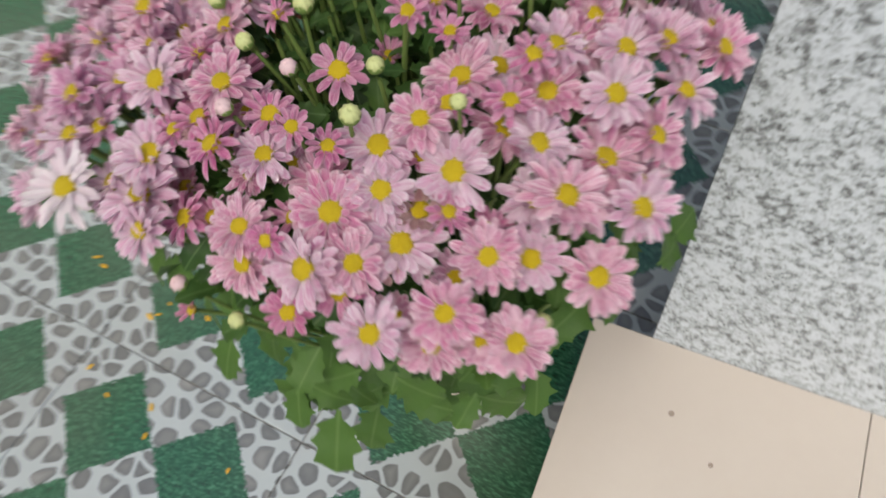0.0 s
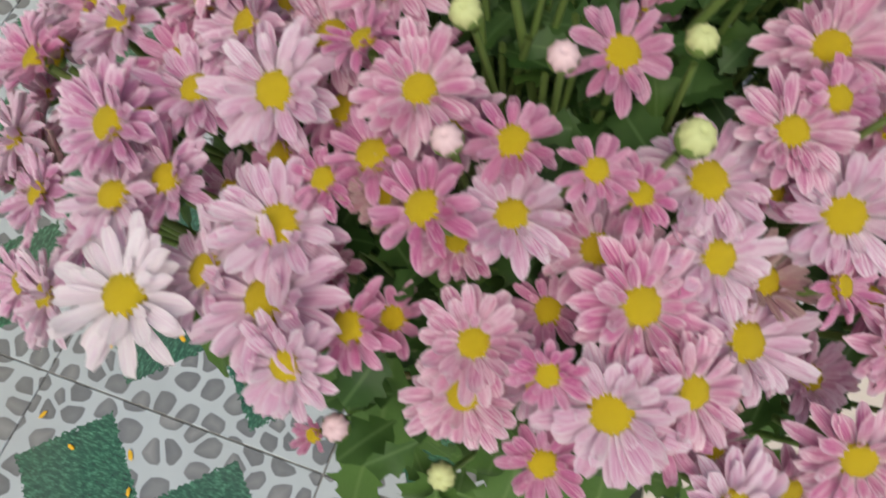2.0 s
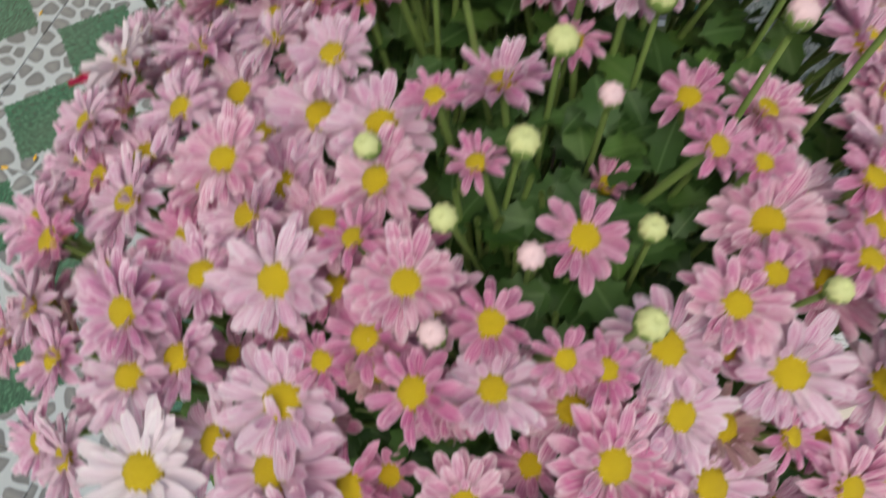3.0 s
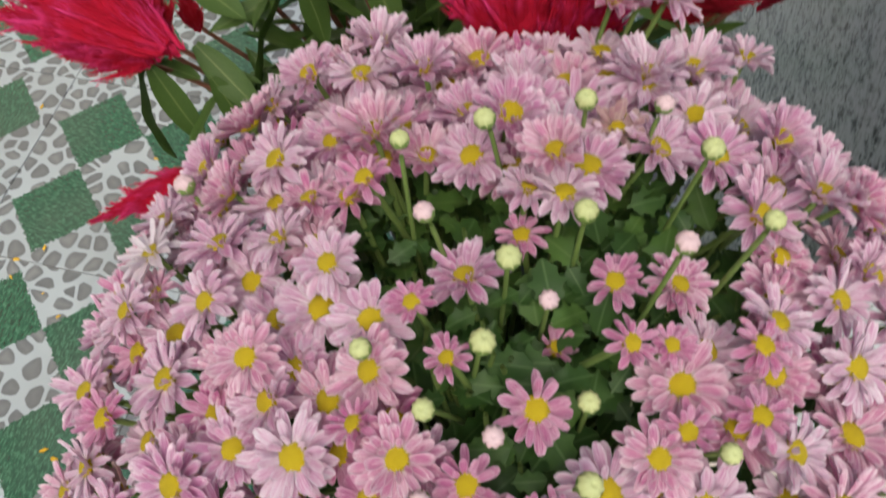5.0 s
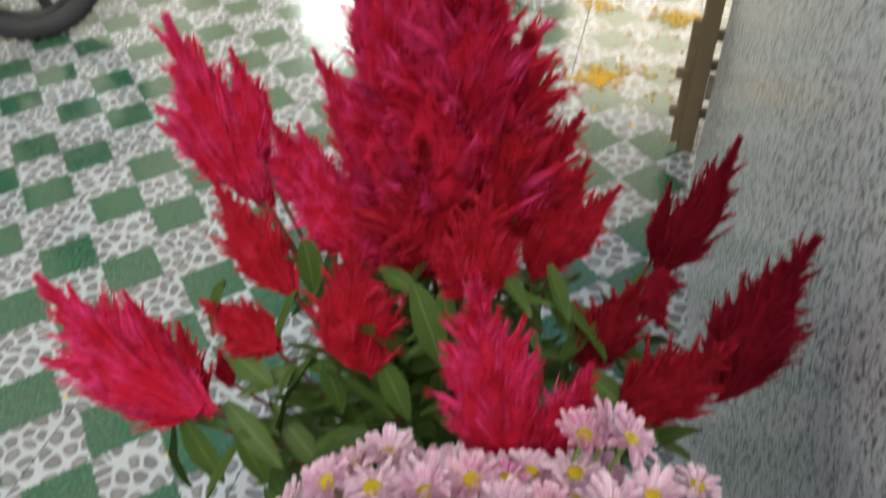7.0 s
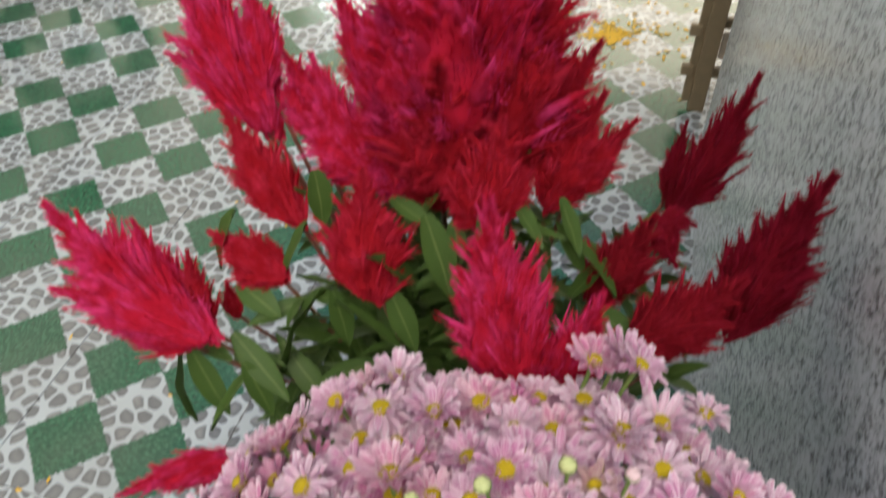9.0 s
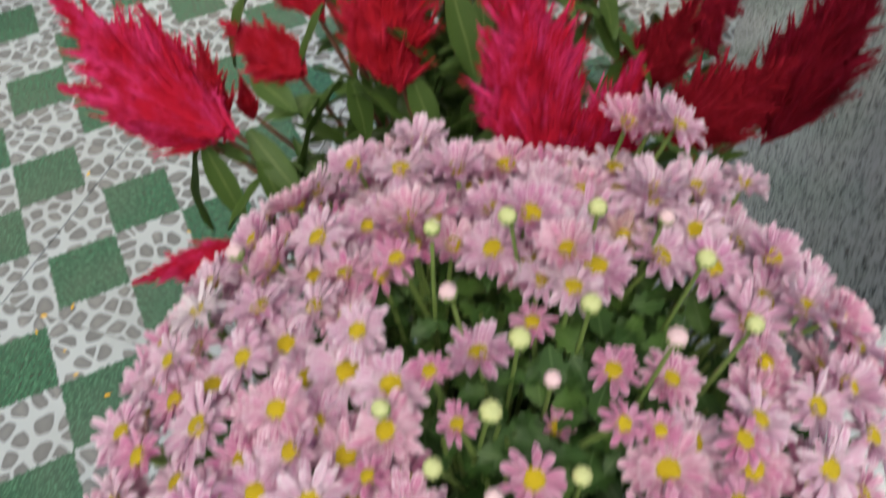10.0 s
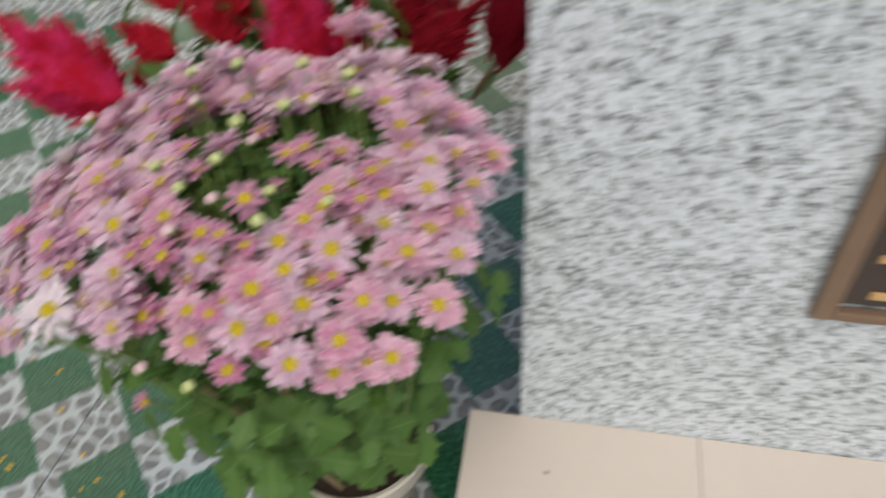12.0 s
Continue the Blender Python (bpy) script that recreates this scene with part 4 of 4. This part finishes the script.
    # upright leaves that fill the heart of the bush
    for k in range(260):
        p = Vector((rng.gauss(0.045, 0.095), rng.gauss(0.500, 0.050), rng.uniform(0.45, 0.705)))
        if p.x > 0.27 or p.x < -0.075 or p.y < 0.38:
            continue
        way = Vector((rng.uniform(-0.6, 0.6), rng.uniform(-0.55, 0.25), rng.uniform(0.1, 1.0)))
        if p.x + way.x * 0.11 > 0.33:
            continue
        rot = way.to_track_quat("X", "Z") @ Euler((rng.uniform(-0.8, 0.8), 0, 0)).to_quaternion()
        size = rng.uniform(0.05, 0.09)
        put("leaf", rng.choice(lances), plant, inv @ Matrix.LocRotScale(p, rot, (size, size, size)))
    # dark leaves low in the bush
    for k in range(170):
        p = Vector((rng.gauss(0.03, 0.10), rng.gauss(0.470, 0.055), rng.uniform(0.30, 0.55)))
        if p.x > 0.27 or p.x < -0.20 or p.y < 0.36:
            continue
        way = Vector((rng.uniform(-0.8, 0.8), rng.uniform(-0.8, 0.4), rng.uniform(-0.2, 0.7)))
        rot = way.to_track_quat("X", "Z") @ Euler((rng.uniform(-0.8, 0.8), 0, 0)).to_quaternion()
        size = rng.uniform(0.06, 0.10)
        put("leaf", rng.choice(lances), plant, inv @ Matrix.LocRotScale(p, rot, (size, size, size)))
    # the large leaves: base, tip and width in millimetres
    upright = [
        ((-78, 500, 761), (-61, 480, 715), 31), ((29, 490, 745), (52, 520, 812), 33), ((7, 500, 715), (35, 540, 785), 28), ((72, 460, 769), (79, 440, 738), 22), ((99, 440, 800), (110, 420, 742), 17), ((50, 450, 774), (84, 420, 716), 34),
        ((23, 420, 705), (52, 400, 655), 28), ((-41, 430, 675), (-18, 410, 628), 28), ((109, 530, 805), (149, 550, 817), 22), ((121, 470, 797), (153, 450, 772), 20), ((158, 500, 778), (184, 480, 740), 21), ((9, 480, 765), (52, 460, 762), 22),
    ]
    hanging = [
        ((-150, 440, 647), (-101, 420, 640), 33), ((-220, 400, 560), (-266, 382, 450), 29), ((-197, 390, 580), (-161, 365, 500), 31), ((-151, 410, 596), (-89, 380, 550), 32), ((-136, 390, 578), (-101, 370, 530), 27), ((-40, 470, 727), (-66, 450, 655), 23),
        ((74, 380, 700), (109, 379, 749), 17), ((-168, 480, 705), (-210, 460, 640), 25), ((-82, 470, 718), (-114, 450, 660), 24), ((124, 469, 771), (167, 470, 770), 18), ((-62, 439, 658), (-140, 420, 566), 26), ((274, 420, 670), (296, 400, 689), 20),
    ]
    for row in (upright, hanging):
        for base, tip, wide in row:
            p, way = Vector(base) / 1000, (Vector(tip) - Vector(base)) / 1000
            rot = way.to_track_quat("X", "Z") @ Euler((rng.uniform(-0.4, 0.4), 0, 0)).to_quaternion()
            put("leaf", rng.choice(lances), plant, inv @ Matrix.LocRotScale(p - way * 0.1, rot, (way.length * 1.15, wide / 320, way.length)))
    for v, f in stems:
        put("stem", mesh_from("stem", v, f, None, True, (M_STEM_RED,)), plant, inv, "reddish stalk")
    return plant


celosia()

# ---- the motorbike standing at the far side ----


def torus_bm(R, r, squash=1.0, big=64, small=18):
    bm = bmesh.new()
    rings = []
    for i in range(big):
        a = 2 * math.pi * i / big
        ring = []
        for k in range(small):
            b = 2 * math.pi * k / small
            q = R + r * math.cos(b)
            ring.append(bm.verts.new((q * math.cos(a), r * squash * math.sin(b), q * math.sin(a))))
        rings.append(ring)
    for i in range(big):
        for k in range(small):
            bm.faces.new((rings[i][k], rings[(i + 1) % big][k], rings[(i + 1) % big][(k + 1) % small], rings[i][(k + 1) % small]))
    bmesh.ops.recalc_face_normals(bm, faces=bm.faces[:])
    return bm


def motorbike():
    bike = tagged(new("motorbike"), "parked motorbike with black alloy wheels and worn tyres on the tiles", "motorbike")
    bike.matrix_basis = pose(-1.93, 2.13, 0.0, 0, 0, 36)

    def wheel(x):
        tyre = part("tyre", torus_bm(0.243, 0.045, 0.9), M_TYRE, bike, "worn black tyre", Matrix.Translation((x, 0, 0.288)), True)
        for k in range(44):
            a = 2 * math.pi * k / 44
            for side in (-1, 1):
                m = Matrix.LocRotScale((0.281 * math.cos(a), side * 0.016, 0.281 * math.sin(a)), Euler((0, -a, 0)) if side > 0 else Euler((0.2, -a, 0)), None)
                put("tread_block", TREAD, tyre, m)
        rim_bm = torus_bm(0.198, 0.014, 1.5, 64, 10)
        rim = part("rim", rim_bm, M_ALLOY, bike, "black alloy rim", Matrix.Translation((x, 0, 0.288)), True)
        for k in range(5):
            a = 2 * math.pi * k / 5 + 0.35
            sp = prism([(-0.020, -0.010), (0.020, -0.010), (0.020, 0.010), (-0.020, 0.010)], 0.03, 0.195, 0.004)
            for v in sp.verts:
                v.co.x *= 0.72 + 1.6 * abs(v.co.z - 0.10) * 2.2
            put("spoke", mesh_of("spoke", sp, M_ALLOY), rim, Matrix.Rotation(a, 4, "Y"))
        put("hub", mesh_of("hub", lathe([(0.0, -0.05), (0.03, -0.05), (0.042, -0.03), (0.042, 0.03), (0.03, 0.05), (0.0, 0.05)], 24), M_DARKMETAL, True), rim, Matrix.Rotation(radians(90), 4, "X"))
        put("brake_disc", mesh_of("brake_disc", lathe([(0.07, -0.002), (0.115, -0.002), (0.115, 0.002), (0.07, 0.002), (0.07, -0.002)], 40), M_STEEL), rim, Matrix.Translation((0, -0.045, 0)) @ Matrix.Rotation(radians(90), 4, "X"))

    wheel(0.0)
    wheel(-1.22)
    for side in (-1, 1):
        v, f = tube_arrays([(0.02, side * 0.075, 0.27), (-0.10, side * 0.075, 0.55), (-0.19, side * 0.07, 0.80)], [0.019, 0.021, 0.022], 12)
        put("fork_leg", mesh_from("fork_leg", v, f, None, True, (M_DARKMETAL,)), bike)
    bm = bmesh.new()
    rows = []
    for i in range(14):
        a = radians(15 + i * 10)
        rows.append([bm.verts.new(((0.315 - 0.01 * abs(e)) * math.cos(a), 0.058 * e, 0.288 + (0.315 - 0.02 * abs(e)) * math.sin(a))) for e in (-1, -0.5, 0, 0.5, 1)])
    for a, b in zip(rows, rows[1:]):
        for k in range(4):
            bm.faces.new((a[k], b[k], b[k + 1], a[k + 1]))
    bmesh.ops.solidify(bm, geom=bm.faces[:], thickness=0.003)
    part("front_fender", bm, M_DARKMETAL, bike, "dark front fender", smooth=True)
    part("engine", box(0.34, 0.22, 0.24, (-0.62, 0, 0.36), 0.04), M_DARKMETAL, bike)
    part("frame_cover", box(0.60, 0.20, 0.26, (-0.60, 0, 0.62), 0.08), M_DARKMETAL, bike)
    part("seat", box(0.62, 0.22, 0.09, (-0.95, 0, 0.77), 0.035), M_TYRE, bike, "black padded seat")
    part("headlight_cowl", box(0.22, 0.22, 0.26, (-0.20, 0, 0.92), 0.07), M_DARKMETAL, bike)
    v, f = tube_arrays([(-0.24, -0.33, 1.02), (-0.22, 0, 0.98), (-0.24, 0.33, 1.02)], [0.012, 0.012, 0.012], 10)
    put("handlebar", mesh_from("handlebar", v, f, None, True, (M_DARKMETAL,)), bike)
    part("stand", box(0.03, 0.03, 0.26, (-0.60, -0.10, 0.13), 0.006), M_DARKMETAL, bike)
    return bike


TREAD = mesh_of("tread_block", box(0.012, 0.026, 0.020, (0, 0, 0), 0.002), M_TYRE)
motorbike()

# ---- the wooden rack behind the block, and the red chair far behind ----


def wooden_rack():
    ob = tagged(new("wooden_rack"), "weathered brown wooden rack with short notched rungs standing behind the block", "rack")
    ob.matrix_basis = pose(0.365, 1.885, 0.0, 0, 0, 3)
    part("post", box(0.042, 0.034, 0.95, (0, 0, 0.475), 0.004), M_WOOD, ob)
    part("post", box(0.030, 0.030, 0.95, (0.42, 0, 0.475), 0.004), M_WOOD, ob)
    part("brace", box(0.022, 0.020, 0.36, (-0.030, 0.01, 0.20), 0.004), M_WOOD, ob)
    for z in (0.105, 0.25, 0.335, 0.62, 0.86):
        part("rung", box(0.40, 0.022, 0.028, (0.205, 0.024, z), 0.003), M_WOOD, ob)
    for z in (0.235, 0.12):
        part("peg", box(0.030, 0.020, 0.030, (-0.045, 0.0, z), 0.004), M_WOOD, ob)
    part("board", box(0.37, 0.010, 0.075, (0.21, 0.006, 0.195), 0.002), M_BOARD, ob, "beige board")
    return ob


wooden_rack()


def red_chair():
    ob = tagged(new("chair"), "red plastic chair on grey steel legs standing on the tiles", "chair")
    ob.matrix_basis = pose(-0.775, 2.60, 0.0, 0, 0, -20)
    for x, y in ((0, 0), (0.38, 0), (0, 0.38), (0.38, 0.38)):
        v, f = tube_arrays([(x, y, 0.0), (x, y, 0.2), (x, y, 0.43)], [0.014, 0.014, 0.014], 14)
        put("leg", mesh_from("leg", v, f, None, True, (M_STEEL,)), ob, None, "grey steel leg")
    seat = box(0.44, 0.44, 0.03, (0.19, 0.19, 0.445), 0.012)
    part("seat", seat, M_RED, ob, "red plastic seat")
    back = box(0.42, 0.025, 0.36, (0.19, 0.40, 0.66), 0.01)
    part("backrest", back, M_RED, ob, "red plastic backrest")
    return ob


red_chair()

# ---- fallen petals ----


def petal_bits():
    verts, faces = [], []

    def bit(x, y, size):
        a = rng.uniform(0, 6.28)
        n = len(verts)
        for k in range(6):
            t = 2 * math.pi * k / 6
            px, py = size * math.cos(t), 0.45 * size * math.sin(t)
            verts.append((x + px * math.cos(a) - py * math.sin(a), y + px * math.sin(a) + py * math.cos(a), 0.0015 + 0.0015 * (k % 2) + rng.uniform(0, 0.001)))
        faces.append(tuple(range(n, n + 6)))

    for cx, cy, spread, count in ((0.085, 2.23, 0.038, 170), (0.13, 2.27, 0.07, 60), (0.33, 2.72, 0.055, 170), (0.03, 2.77, 0.05, 80), (0.20, 2.45, 0.16, 40), (0.26, 2.1, 0.10, 20)):
        for _ in range(count):
            bit(cx + rng.gauss(0, spread), cy + rng.gauss(0, spread * 0.7), rng.uniform(0.006, 0.013))
    for x, y in ((-0.317, -0.076), (-0.343, 0.061), (-0.374, -0.052), (-0.307, 0.115), (-0.338, 0.06), (-0.33, 0.07), (-0.477, 0.101), (-0.83, 0.718), (-0.67, 0.43), (-0.554, 0.645), (-0.708, 0.399), (-0.50, 0.11), (-0.24, -0.06), (-0.22, -0.10), (-0.25, 0.10), (-0.36, 0.15)):
        bit(x, y, rng.uniform(0.005, 0.008))
    for _ in range(40):
        bit(rng.uniform(-1.6, 0.2), rng.uniform(-0.2, 2.4), rng.uniform(0.003, 0.006))
    ob = put("fallen_petals", mesh_from("fallen_petals", verts, faces, None, False, (M_PETALBITS,)))
    return tagged(ob, "scattered yellow and orange petals lying on the floor tiles", "petals", kind="stuff")


petal_bits()

# ---- floor tiles, one piece each ----
_bm = box(TILE - 0.0018, TILE - 0.0018, 0.010, (0, 0, -0.005))
bmesh.ops.bevel(_bm, geom=[e for e in _bm.edges if all(v.co.z > -0.001 for v in e.verts)], offset=0.0012, segments=1, affect="EDGES")
TILE_MESH = mesh_of("floor_tile", _bm, M_FLOOR)
for i in range(-8, 4):
    for j in range(-2, 13):
        if (i + 0.5) * TILE > 0.55 and j >= -2 and (j + 0.5) * TILE < 1.7:
            continue
        put("floor_tile", TILE_MESH, floor_ob, pose((i + 0.5) * TILE, (j + 0.5) * TILE, rng.uniform(-0.0004, 0.0004), 0, 0, 90 * rng.randrange(4)))
